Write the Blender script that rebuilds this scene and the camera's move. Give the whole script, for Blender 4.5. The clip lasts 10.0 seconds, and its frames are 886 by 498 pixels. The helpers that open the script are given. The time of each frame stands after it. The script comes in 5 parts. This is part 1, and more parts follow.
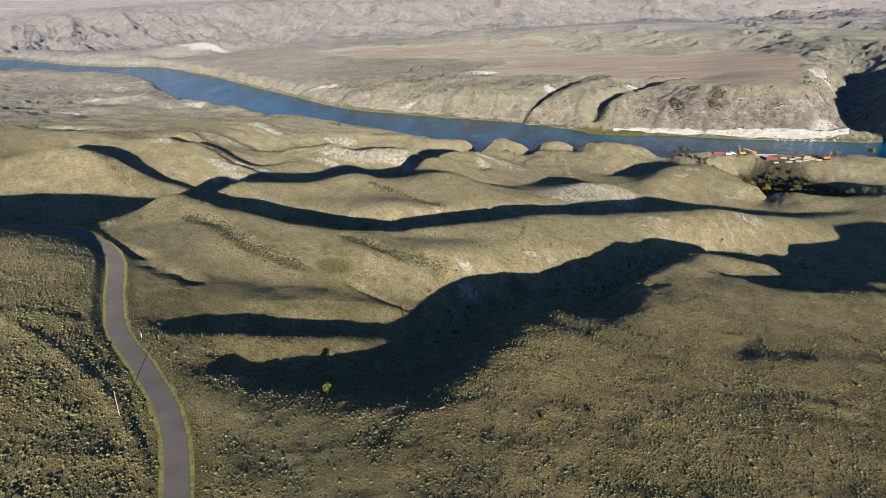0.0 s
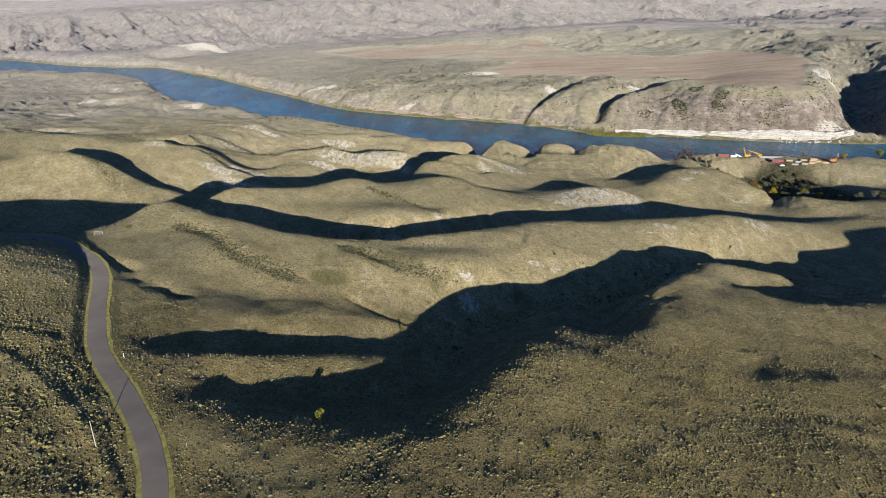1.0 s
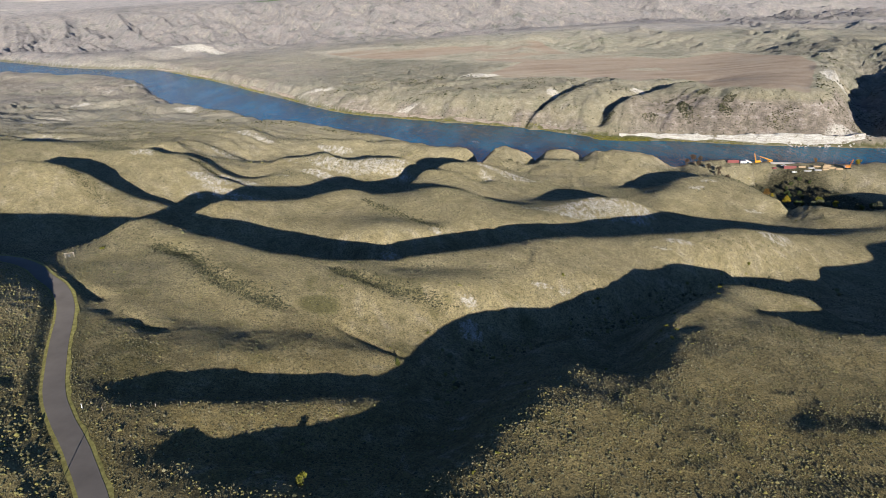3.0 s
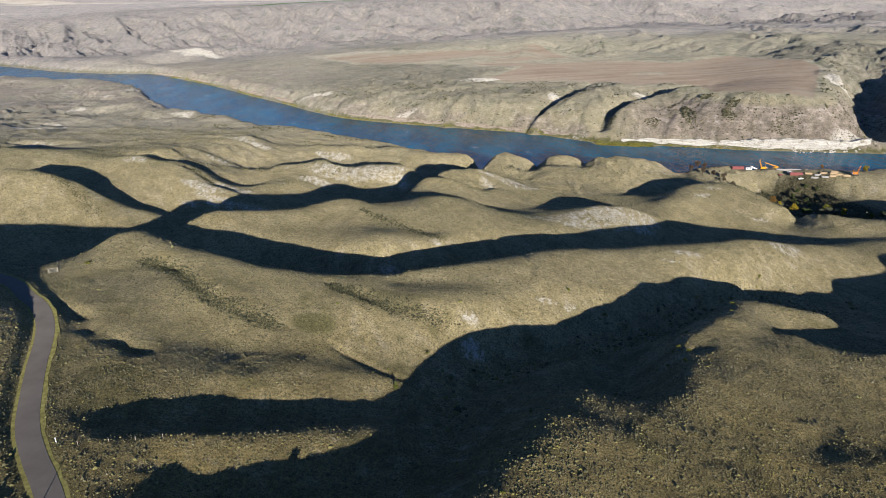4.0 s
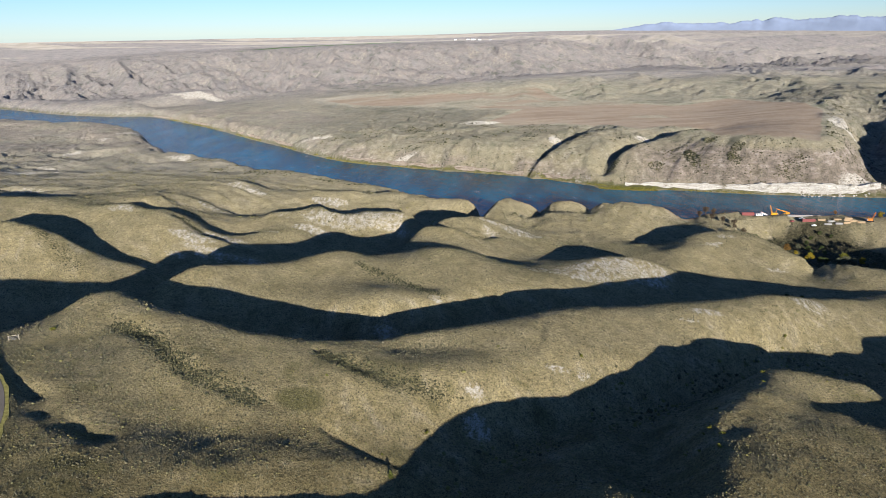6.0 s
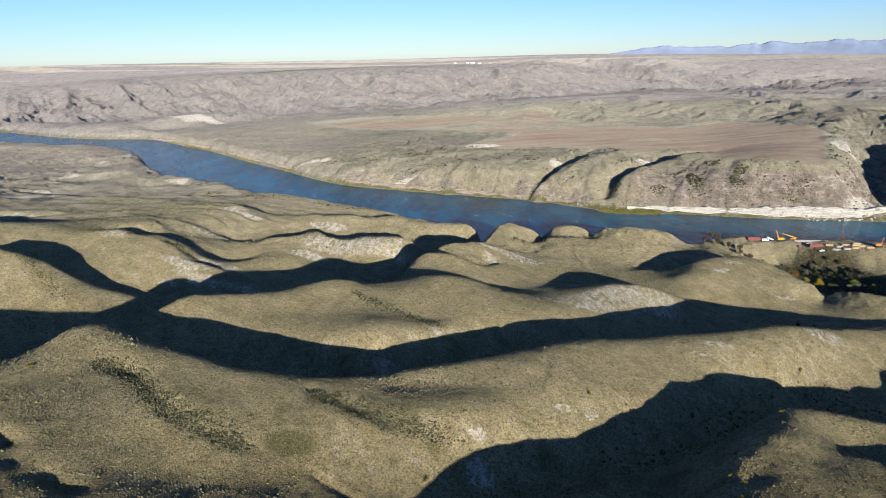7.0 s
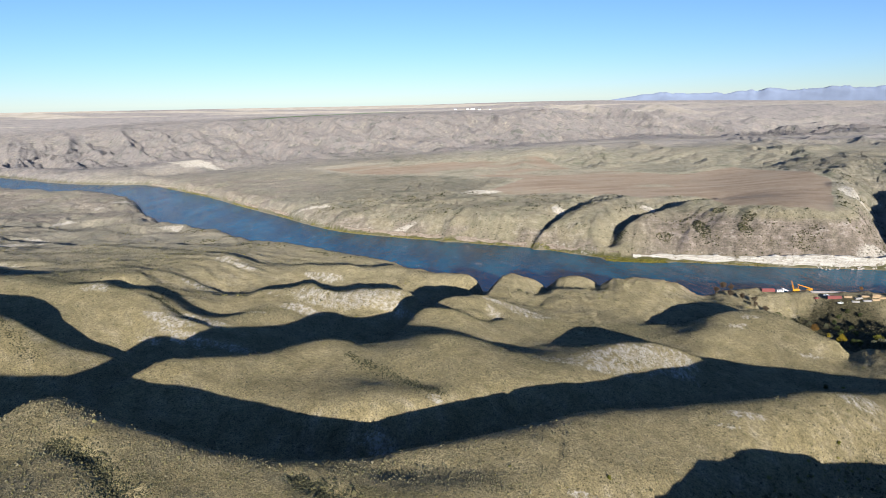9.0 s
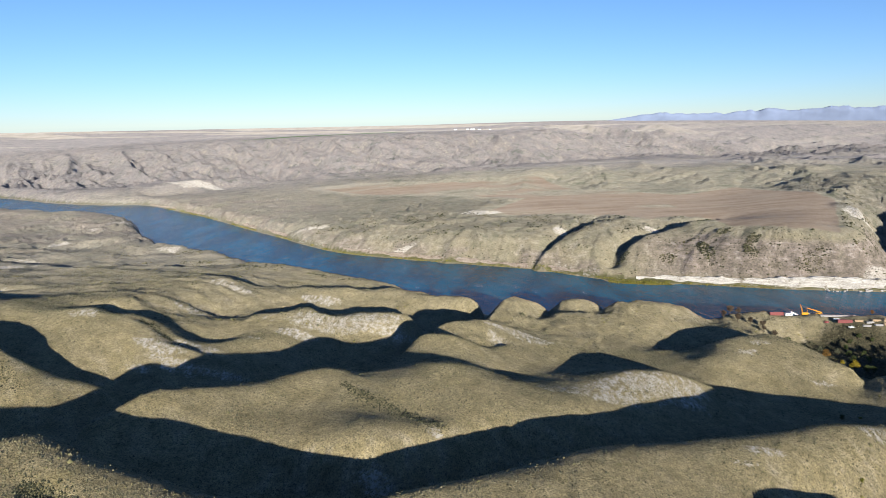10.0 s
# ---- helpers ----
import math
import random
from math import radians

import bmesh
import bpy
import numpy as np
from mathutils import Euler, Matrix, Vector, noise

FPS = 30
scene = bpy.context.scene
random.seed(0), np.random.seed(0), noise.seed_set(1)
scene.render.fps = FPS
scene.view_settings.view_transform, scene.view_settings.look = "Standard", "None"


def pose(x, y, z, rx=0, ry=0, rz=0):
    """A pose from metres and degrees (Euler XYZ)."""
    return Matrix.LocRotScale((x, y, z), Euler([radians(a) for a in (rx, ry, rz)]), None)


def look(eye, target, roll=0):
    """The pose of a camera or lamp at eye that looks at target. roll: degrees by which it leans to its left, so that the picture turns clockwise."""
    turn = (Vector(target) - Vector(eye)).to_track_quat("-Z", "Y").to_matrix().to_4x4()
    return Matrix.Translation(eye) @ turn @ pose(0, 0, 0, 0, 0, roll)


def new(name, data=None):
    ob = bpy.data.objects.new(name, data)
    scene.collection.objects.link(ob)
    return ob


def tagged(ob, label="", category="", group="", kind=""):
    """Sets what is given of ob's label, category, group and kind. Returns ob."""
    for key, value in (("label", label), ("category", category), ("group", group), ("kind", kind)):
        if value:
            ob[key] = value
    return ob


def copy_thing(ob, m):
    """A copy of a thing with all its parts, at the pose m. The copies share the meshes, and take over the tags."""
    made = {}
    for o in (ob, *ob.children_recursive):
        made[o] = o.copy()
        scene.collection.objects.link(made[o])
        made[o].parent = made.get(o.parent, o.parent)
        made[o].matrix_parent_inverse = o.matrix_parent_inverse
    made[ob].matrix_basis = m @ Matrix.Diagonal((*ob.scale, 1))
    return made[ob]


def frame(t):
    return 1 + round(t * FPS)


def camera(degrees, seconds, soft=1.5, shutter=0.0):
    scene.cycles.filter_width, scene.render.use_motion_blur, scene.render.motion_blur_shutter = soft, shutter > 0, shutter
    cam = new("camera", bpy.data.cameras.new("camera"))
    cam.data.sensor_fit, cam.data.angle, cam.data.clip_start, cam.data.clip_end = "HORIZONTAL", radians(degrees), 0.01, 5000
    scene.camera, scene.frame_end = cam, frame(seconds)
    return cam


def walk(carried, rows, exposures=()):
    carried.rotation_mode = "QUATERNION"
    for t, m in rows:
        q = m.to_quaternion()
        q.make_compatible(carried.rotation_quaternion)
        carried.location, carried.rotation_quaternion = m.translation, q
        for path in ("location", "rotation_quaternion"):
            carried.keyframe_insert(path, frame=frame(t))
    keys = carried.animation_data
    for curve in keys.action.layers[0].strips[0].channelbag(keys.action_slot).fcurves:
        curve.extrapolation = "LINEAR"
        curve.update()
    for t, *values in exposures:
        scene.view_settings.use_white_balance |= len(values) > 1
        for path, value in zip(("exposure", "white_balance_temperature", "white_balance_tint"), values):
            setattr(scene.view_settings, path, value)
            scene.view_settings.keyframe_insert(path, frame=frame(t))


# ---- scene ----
# the flight: straight ahead at one height, the camera tilting up
cam = camera(66.95, 10.0, soft=0.8)
PATH = [
    (0.0, -0.02, 0.0, 135.0, -21.78, 0.0, -0.92), (0.5, 0.0, 6.92, 134.98, -21.79, -0.01, -0.94),
    (1.0, 0.02, 13.9, 134.95, -21.80, -0.015, -0.965), (1.5, 0.06, 20.82, 134.95, -21.81, -0.02, -0.985),
    (2.0, 0.08, 27.76, 134.95, -21.81, -0.027, -1.01), (2.5, 0.08, 34.75, 134.92, -21.80, -0.033, -1.03),
    (4.0, -0.05, 55.95, 134.79, -21.50, -0.065, -1.067), (4.5, -0.12, 62.75, 134.75, -20.79, -0.084, -1.072),
    (5.0, -0.17, 69.67, 134.72, -19.91, -0.102, -1.09), (5.5, -0.21, 76.75, 134.68, -19.03, -0.122, -1.10),
    (7.0, -0.30, 98.4, 134.4, -16.30, -0.19, -1.10), (7.5, -0.28, 105.55, 134.33, -15.37, -0.205, -1.10),
    (8.0, -0.24, 112.75, 134.22, -14.42, -0.22, -1.107), (8.5, -0.2, 119.9, 134.15, -13.49, -0.231, -1.112),
    (9.0, -0.17, 127.12, 134.1, -12.56, -0.244, -1.115), (9.5, -0.14, 134.42, 134.03, -11.64, -0.26, -1.125),
    (10.0, -0.1, 141.75, 133.95, -10.90, -0.267, -1.13)]


def heading(x, y, z, pitch, yaw, roll):
    """Eye, pitch up, yaw to the left and lean, in degrees."""
    p, w = radians(pitch), radians(yaw)
    ahead = Vector((-math.sin(w) * math.cos(p), math.cos(w) * math.cos(p), math.sin(p)))
    return look((x, y, z), Vector((x, y, z)) + ahead, roll)


walk(cam, [(t, heading(*v)) for t, *v in PATH], exposures=[(0.0, 0.68), (5.0, 0.66), (10.0, 0.72)])

# ---- light: low clear sun behind the camera ----
SUN_EL, SUN_AZ = 12.0, 10.5          # height, and how far the shadows swing to -x from +y
world = bpy.data.worlds.new("sky")
scene.world = world
world.use_nodes = True
wn = world.node_tree
wn.nodes.clear()
sky = wn.nodes.new("ShaderNodeTexSky")
sky.sky_type = 'NISHITA'
sky.sun_disc = False
sky.sun_elevation = radians(SUN_EL)
sky.sun_rotation = radians(180 - SUN_AZ)
sky.altitude = 1200
sky.air_density, sky.dust_density, sky.ozone_density = 0.95, 0.0, 3.6
bg = wn.nodes.new("ShaderNodeBackground")
bg.inputs["Strength"].default_value = 0.080
wo = wn.nodes.new("ShaderNodeOutputWorld")
tint = wn.nodes.new("ShaderNodeMix")
tint.data_type, tint.blend_type = 'RGBA', 'MULTIPLY'
tint.inputs[0].default_value = 1.0
tint.inputs[7].default_value = (0.87, 0.96, 1.20, 1)
wn.links.new(sky.outputs[0], tint.inputs[6])
wn.links.new(tint.outputs[2], bg.inputs[0])
wn.links.new(bg.outputs[0], wo.inputs[0])
sun = new("sun", bpy.data.lights.new("sun", 'SUN'))
sun.data.energy, sun.data.angle, sun.data.color = 5.0, radians(0.53), (1.0, 0.96, 0.88)
ray_dir = Vector((-math.sin(radians(SUN_AZ)) * math.cos(radians(SUN_EL)), math.cos(radians(SUN_AZ)) * math.cos(radians(SUN_EL)), -math.sin(radians(SUN_EL))))
sun.matrix_world = look((60, -400, 300), Vector((60, -400, 300)) + ray_dir)


# ---- small tools ----
def lattice(ix, iy, seed):
    h = (ix.astype(np.int64) * 374761393 + iy.astype(np.int64) * 668265263 + seed * 974634541) & 0x7fffffff
    h = ((h ^ (h >> 13)) * 1274126177) & 0x7fffffff
    return ((h ^ (h >> 16)) & 0xffff) / 65535.0


def vnoise(x, y, seed=0):
    """Smooth noise, 0 to 1, with cells of one unit."""
    x0, y0 = np.floor(x), np.floor(y)
    u, v = x - x0, y - y0
    u, v = u * u * u * (u * (u * 6 - 15) + 10), v * v * v * (v * (v * 6 - 15) + 10)
    a, b = lattice(x0, y0, seed), lattice(x0 + 1, y0, seed)
    c, d = lattice(x0, y0 + 1, seed), lattice(x0 + 1, y0 + 1, seed)
    return (a * (1 - u) + b * u) * (1 - v) + (c * (1 - u) + d * u) * v


def fbm(x, y, octaves=4, seed=0):
    total, amp, norm = 0, 1.0, 0
    for o in range(octaves):
        total, norm = total + amp * vnoise(x * 2 ** o + 13.7 * o, y * 2 ** o - 7.3 * o, seed + o), norm + amp
        amp *= 0.5
    return total / norm


def ridged(x, y, octaves=4, seed=0):
    """Sharp crests and wide hollows, 0 to 1, as gullied slopes have them."""
    total, amp, norm, w = 0, 1.0, 0, 1.0
    for o in range(octaves):
        n = 1 - np.abs(2 * vnoise(x * 2 ** o + 5.1 * o, y * 2 ** o + 9.2 * o, seed + o) - 1)
        total, norm = total + amp * n * w, norm + amp
        w = np.clip(n, 0.2, 1)
        amp *= 0.5
    return total / norm


def ramp(v, lo, hi):
    v = np.clip((v - lo) / (hi - lo), 0, 1)
    return v * v * (3 - 2 * v)


def spaced(line, step):
    """Points along a smooth curve through the corners of a line."""
    p = np.array(line, float)
    ext = np.vstack([2 * p[0] - p[1], p, 2 * p[-1] - p[-2]])
    out = []
    for i in range(1, len(ext) - 2):
        a, b, c, d = ext[i - 1:i + 3]
        n = max(1, int(np.linalg.norm((c - b)[:2]) / step))
        for s in np.arange(n) / n:
            out.append(0.5 * (2 * b + (c - a) * s + (2 * a - 5 * b + 4 * c - d) * s ** 2 + (3 * b - a - 3 * c + d) * s ** 3))
    return np.array(out + [p[-1]])


def to_line(x, y, line):
    """Distance to a polyline in plan, and the height of its nearest point."""
    best, z = np.full(np.shape(x), 1e9), np.zeros(np.shape(x))
    for a, b in zip(line[:-1], line[1:]):
        d = b[:2] - a[:2]
        s = np.clip(((x - a[0]) * d[0] + (y - a[1]) * d[1]) / max(d @ d, 1e-9), 0, 1)
        r = np.hypot(x - a[0] - s * d[0], y - a[1] - s * d[1])
        z = np.where(r < best, a[2] + s * (b[2] - a[2]), z)
        best = np.minimum(best, r)
    return best, z


def inside(x, y, poly):
    """Signed distance to a polygon in plan, positive inside."""
    p = np.array(poly, float)
    line = np.column_stack([np.vstack([p, p[:1]]), np.zeros(len(p) + 1)])
    odd = np.zeros(np.shape(x), bool)
    for (ax, ay), (bx, by) in zip(p, np.roll(p, -1, 0)):
        cross = (ay > y) != (by > y)
        odd ^= cross & (x < (bx - ax) * (y - ay) / (by - ay + 1e-12) + ax)
    return np.where(odd, 1, -1) * to_line(x, y, line)[0]


# ---- the lie of the land: crests, valley floors and banks ----
WATER = -83.7
ROAD = [(10, -300, 27), (-20, -180, 23), (-35, -60, 19.5), (-42, 0, 17.5), (-48, 60, 16), (-57, 100, 18), (-66.2, 130, 19), (-71.8, 145.7, 20), (-76, 154.8, 20.5), (-81.7, 165, 21), (-90, 177, 21),
        (-100, 190.5, 21), (-109.4, 202, 21), (-117.8, 214, 21), (-125, 228, 21), (-133.4, 247, 21.5), (-140, 263.5, 22), (-145.7, 275, 22.5),
        (-154.7, 287.7, 23), (-166.6, 299, 23), (-180, 313, 22), (-200, 327, 20), (-230, 338, 17), (-270, 346, 13), (-330, 350, 9)]
LAND = {
    "road shoulder": [(-40, 62, 16), (-58, 130, 18.5), (-67, 154, 20), (-74, 167, 21), (-92, 193, 21.5), (-101, 205, 21), (-110, 217, 20.5), (-117, 231, 20), (-125, 250, 20), (-132, 266, 20.5), (-140, 282, 21), (-150, 296, 21)],
    "slope above road": [(-90, 90, 21), (-100, 150, 22.5), (-114, 181, 24), (-133, 219, 24), (-159, 262, 30), (-178, 285, 31)],
    "left shoulder": [(-260, 60, 38), (-220, 150, 36), (-200, 220, 36), (-205, 270, 36), (-235, 300, 33), (-300, 310, 30)],
    "near flat": [(-120, -60, 24), (-40, -40, 20), (60, -40, 18), (160, -30, 12), (260, 0, 4)],
    "foreground": [(-30, 60, 17), (30, 70, 17), (90, 80, 13), (150, 90, 6), (220, 110, -2)],
    "foreground low": [(-48, 130, 20), (-10, 130, 17), (43, 140, 13), (90, 140, 9), (140, 150, 3), (200, 170, -4)],
    "hollow rim": [(-82, 196, 19), (-73, 190, 17), (-61, 182, 17), (-44, 177, 17), (-29, 175, 16), (-16, 176, 14), (-3, 182, 13), (5, 190, 13.5), (14, 199, 14), (24, 222, 12), (37, 240, 9.5), (47, 248, 8)],
    "hollow floor": [(-76, 203, 15), (-62, 198, 11), (-45, 199, 7), (-28, 204, 3), (-12, 213, -2), (2, 232, -7), (8, 258, -11)],
    "strip crest": [(-101, 204, 22), (-90, 208, 20), (-78, 213, 17), (-60, 221, 12), (-41, 229, 7), (-28, 235, 3), (-15, 243, -3)],
    "strip gully": [(-104, 222, 17), (-86, 228, 11), (-66, 235, 5), (-46, 243, 1), (-25, 253, -5), (-5, 262, -10)],
    "meadow": [(-108, 244, 17), (-93, 252, 12.5), (-64, 256, 8), (-40, 268, 2), (-20, 276, -4)],
    "meadow upper": [(-128, 290, 19), (-113, 300, 16), (-86, 282, 8), (-57, 272, 6)],
    "cut gully": [(-96, 318, 16.5), (-75, 305, 11.8), (-53, 299, 6.3), (-38, 288, -0.2), (-20, 275, -5), (-2, 270, -10)],
    "front spur": [(-140, 338, 19), (-107, 334, 18), (-79, 322, 13), (-47, 310, 9), (-20, 318, 6), (5, 322, 3), (24, 330, 0)],
    "front slope": [(-22, 345, 4), (24, 350, 1), (61, 351, -4), (104, 386, -11), (150, 408, -13), (190, 425, -19)],
    "front toe": [(4, 306, -8), (22, 316, -9), (50, 331, -11), (76, 343, -14), (105, 362, -17), (140, 385, -22), (180, 405, -28), (220, 425, -36), (262, 440, -42)],
    "main gully": [(8, 262, -13), (14, 285, -16), (36, 304, -18), (66, 325, -21), (100, 345, -25), (140, 368, -31), (180, 388, -37), (225, 405, -43), (280, 425, -48), (340, 430, -50)],
    "dark knoll": [(38, 275, -5), (48, 290, -8), (59, 300, -9)],
    "dark draw": [(60, 268, -9), (75, 285, -12), (82, 310, -17), (80, 328, -21)],
    "spur shoulder": [(50, 193, 14), (78, 247, 8), (93, 283, 4), (115, 305, 3)],
    "spur fill": [(104, 276, 4.4), (97, 268, 4.8), (108, 285, 3.4), (108, 262, 4.6)],
    "spur face": [(90, 170, 9), (101, 195, 5), (91, 214, 8), (110, 240, 4)],
    "spur edge": [(47, 248, 8), (55, 250, 4), (65, 252, 0.8), (75, 257, 0.6), (85, 268, 1), (95, 280, 2), (111, 302, 2), (124, 325, -4), (136, 338, -6), (149, 337, -6), (161, 333, -7), (174, 329, -9)],
    "pocket": [(150, 310, -9), (165, 302, -12), (185, 303, -15), (205, 320, -22), (215, 350, -32), (220, 385, -41)],
    "right crest": [(126, 296, 0), (142, 296, -0.8), (150, 289, -1.4), (164, 284, -2.2), (178, 284, -3.4), (195, 291, -6), (210, 298, -10), (222, 304, -14), (240, 307, -18), (254, 309, -19), (261, 310, -13), (285, 310, -13), (305, 310, -13.5), (318, 310, -13), (325, 310, -7), (350, 310, -6), (375, 310, -6), (400, 312, -8)],
    "small rise": [(106, 210, 5.0), (119, 211, 4.7), (130, 208, 3.8)],
    "small rise back": [(110, 218, 3.8), (122, 219, 3.4)],
    "right slope": [(150, 249, -1), (190, 240, -5), (230, 230, -10), (300, 240, -18)],
    "right fall": [(230, 330, -20), (260, 350, -32), (280, 390, -44)],
    "right far spur": [(400, 420, -32), (430, 480, -36)],
    "right end": [(330, 150, -12), (380, 260, -20), (450, 350, -30), (520, 450, -45)],
}
LAND |= {
    "front ridge": [(-172, 362, 17), (-166, 370, 20), (-158, 374, 22), (-153, 376, 22), (-144, 372, 21), (-133, 366, 19), (-117, 356, 18), (-100, 348, 17), (-83, 344, 14), (-65, 343, 11), (-47, 345, 8.5), (-32, 350, 6.5), (-16, 358, 4.5), (4, 370, 2), (22, 382, -1), (45, 398, -4), (70, 412, -7), (97, 422, -11), (122, 426, -12), (141, 430, -13), (162, 434, -13.5), (176, 438, -14), (194, 446, -16.5), (212, 455, -22), (236, 470, -30), (260, 480, -35), (280, 492, -41), (300, 505, -45), (330, 510, -44.5)],
    "road valley": [(-360, 400, 2), (-300, 408, -3), (-255, 425, -9), (-220, 452, -14), (-198, 480, -18), (-180, 512, -23)],
    "road valley side": [(-300, 372, 6), (-240, 375, 5), (-205, 372, 5), (-185, 392, 0), (-172, 410, -6), (-165, 440, -12)],
    "first gully": [(-152, 400, 2), (-120, 392, -6), (-90, 388, -13), (-50, 391, -19), (-10, 402, -23), (30, 420, -26), (70, 440, -29), (110, 455, -33), (160, 472, -37), (205, 495, -44), (238, 520, -51), (264, 545, -53), (288, 572, -54), (306, 600, -57)],
    "second ridge": [(-160, 424, 4), (-154, 425, 6), (-149, 434, 8), (-142, 442, 9), (-138, 450, 8), (-123, 458, 5), (-109, 465, 2), (-95, 473, 0), (-86, 480, -0.5), (-77, 486, 1), (-67, 490, 1.5), (-57, 494, -0.5), (-47, 497, -5), (-30, 500, -6), (-15, 504, -5), (-1, 508, -3), (7, 510, -5), (18, 511, -8), (32, 513, -14), (48, 517, -19), (59, 520, -22), (76, 526, -24), (101, 534, -24), (118, 540, -23.5), (139, 545, -25), (155, 545, -30), (169, 542, -36)],
    "second face": [(-136, 430, 4), (-95, 424, -4), (-66, 411, -5), (-45, 404, -4.5), (-30, 405, -5), (-10, 422, -7), (20, 440, -12), (60, 462, -17), (100, 490, -25), (140, 508, -32)],
    "second slope": [(-118, 445, 3), (-95, 448, -2), (-70, 450, -2.5), (-50, 468, -1.5), (-44, 448, -3), (-28, 450, -4.5), (-10, 446, -8)],
    "second gully": [(-200, 525, -22), (-165, 515, -24), (-140, 530, -29), (-105, 555, -34), (-65, 575, -40), (-35, 595, -44), (-15, 630, -49), (0, 680, -57), (20, 730, -66), (45, 780, -75), (62, 830, -83)],
    "left knoll": [(-300, 510, 22), (-277, 505, 21), (-264, 505, 18), (-249, 503, 13), (-235, 500, 5), (-224, 499, -1), (-208, 501, -9), (-192, 508, -17)],
    "left knoll face": [(-290, 470, 10), (-250, 475, 4), (-222, 479, -5)],
    "left gap": [(-330, 545, 4), (-300, 538, 0), (-275, 530, -3), (-250, 522, -5), (-228, 515, -9), (-205, 512, -13)],
    "left hill": [(-293, 585, 3), (-275, 592, 5), (-268, 600, 7), (-258, 606, 7), (-248, 608, 6), (-239, 606, 3), (-222, 608, 1), (-206, 600, -2), (-191, 592, -10), (-172, 595, -20)],
    "left hill lower": [(-252, 547, -3), (-232, 546, -8), (-212, 548, -12), (-195, 552, -14)],
    "left hill face": [(-270, 577, 1.5), (-250, 574, 0), (-228, 571, -1.5), (-207, 574, -5), (-187, 577, -11), (-168, 580, -17)],
    "third gully": [(-270, 640, -4), (-235, 645, -9), (-205, 640, -16), (-190, 630, -24), (-165, 625, -30)],
    "third ridge": [(-184, 650, -24), (-181, 672, -25), (-171, 690, -29), (-157, 695, -27), (-136, 698, -25), (-121, 700, -23), (-105, 700, -26), (-84, 700, -30), (-69, 702, -29), (-48, 704, -28), (-35, 704, -29), (-27, 700, -32)],
    "third face": [(-165, 610, -23), (-130, 640, -26), (-100, 645, -34), (-60, 655, -38), (-36, 660, -42)],
    "fourth gully": [(-200, 715, -32), (-160, 735, -38), (-120, 745, -42), (-80, 750, -46), (-40, 755, -50), (-10, 760, -56)],
    "fourth ridge": [(-253, 660, 0), (-246, 690, -7), (-243, 740, -12), (-237, 790, -14), (-227, 795, -15), (-209, 795, -18), (-194, 800, -27), (-177, 805, -33), (-160, 812, -35), (-140, 820, -35), (-113, 825, -39), (-95, 830, -40), (-83, 832, -44), (-51, 838, -43), (-29, 840, -47)],
    "fourth face": [(-214, 720, -17), (-201, 772, -24), (-170, 775, -34), (-110, 780, -42), (-50, 790, -48)],
    "fifth gully": [(-200, 840, -36), (-150, 860, -45), (-100, 872, -52), (-40, 880, -60)],
    "left back": [(-420, 520, 18), (-400, 620, 14), (-318, 610, 11), (-319, 716, -8), (-266, 755, -12), (-330, 820, -20), (-400, 760, -10), (-504, 885, -23)],
    "left back low": [(-430, 680, -2), (-380, 690, -9), (-340, 660, -3)],
    "middle knob": [(-20, 590, -19), (-14, 586, -12.5), (4, 586, -11.5), (13, 590, -16), (22, 597, -22), (41, 610, -32)],
    "middle knob foot": [(-45, 565, -32), (-38, 610, -40)],
    "middle saddle": [(40, 545, -26), (75, 560, -31), (110, 575, -38), (150, 580, -42), (185, 570, -42)],
    "middle back": [(-5, 640, -25), (32, 660, -24), (45, 670, -30), (61, 680, -39), (88, 690, -43)],
    "middle slope": [(32, 612, -25), (75, 600, -35), (112, 640, -44), (150, 640, -46)],
    "far middle": [(114, 690, -45), (137, 700, -46), (162, 712, -47), (190, 715, -49), (214, 705, -53), (239, 700, -53), (269, 695, -52)],
    "draw": [(88, 735, -48), (100, 755, -52), (108, 772, -56), (113, 797, -62), (116, 816, -72)],
    "draw two": [(150, 748, -49), (160, 770, -54), (166, 792, -61), (172, 812, -72)],
    "between": [(106, 745, -47), (130, 738, -45), (144, 734, -46)],
    "knoll one": [(43, 715, -38), (57, 750, -36), (70, 765, -37), (83, 780, -41), (96, 785, -45), (112, 775, -53)],
    "knoll two": [(114, 788, -49), (123, 790, -45), (133, 792, -44), (145, 792, -46), (156, 785, -49), (163, 775, -54)],
    "knoll three": [(160, 765, -47), (172, 765, -42), (187, 768, -42), (217, 770, -45), (241, 770, -51), (249, 768, -58)],
    "knoll nought": [(-27, 790, -48), (-18, 795, -45), (6, 798, -43), (21, 800, -42), (33, 796, -45), (40, 785, -50)],
    "east hill": [(182, 610, -42), (205, 630, -40), (221, 642, -39), (238, 648, -39), (253, 650, -40), (262, 650, -40.5)],
    "east face": [(180, 585, -41), (202, 600, -37), (234, 606, -41), (260, 590, -44), (289, 589, -44)],
    "east back": [(185, 660, -54), (220, 680, -58), (255, 675, -56), (290, 655, -56)],
    "east gully": [(325, 625, -64), (345, 645, -66), (380, 650, -66), (440, 655, -65)],
    "east toe": [(185, 556, -46), (220, 566, -48), (250, 570, -49), (270, 576, -50)],
    "east shoulder": [(272, 646, -42), (276, 632, -42.5), (280, 615, -43), (283, 602, -44.5), (287, 588, -47)],
    "east rim foot": [(292, 655, -56), (297, 635, -57), (302, 615, -58)],
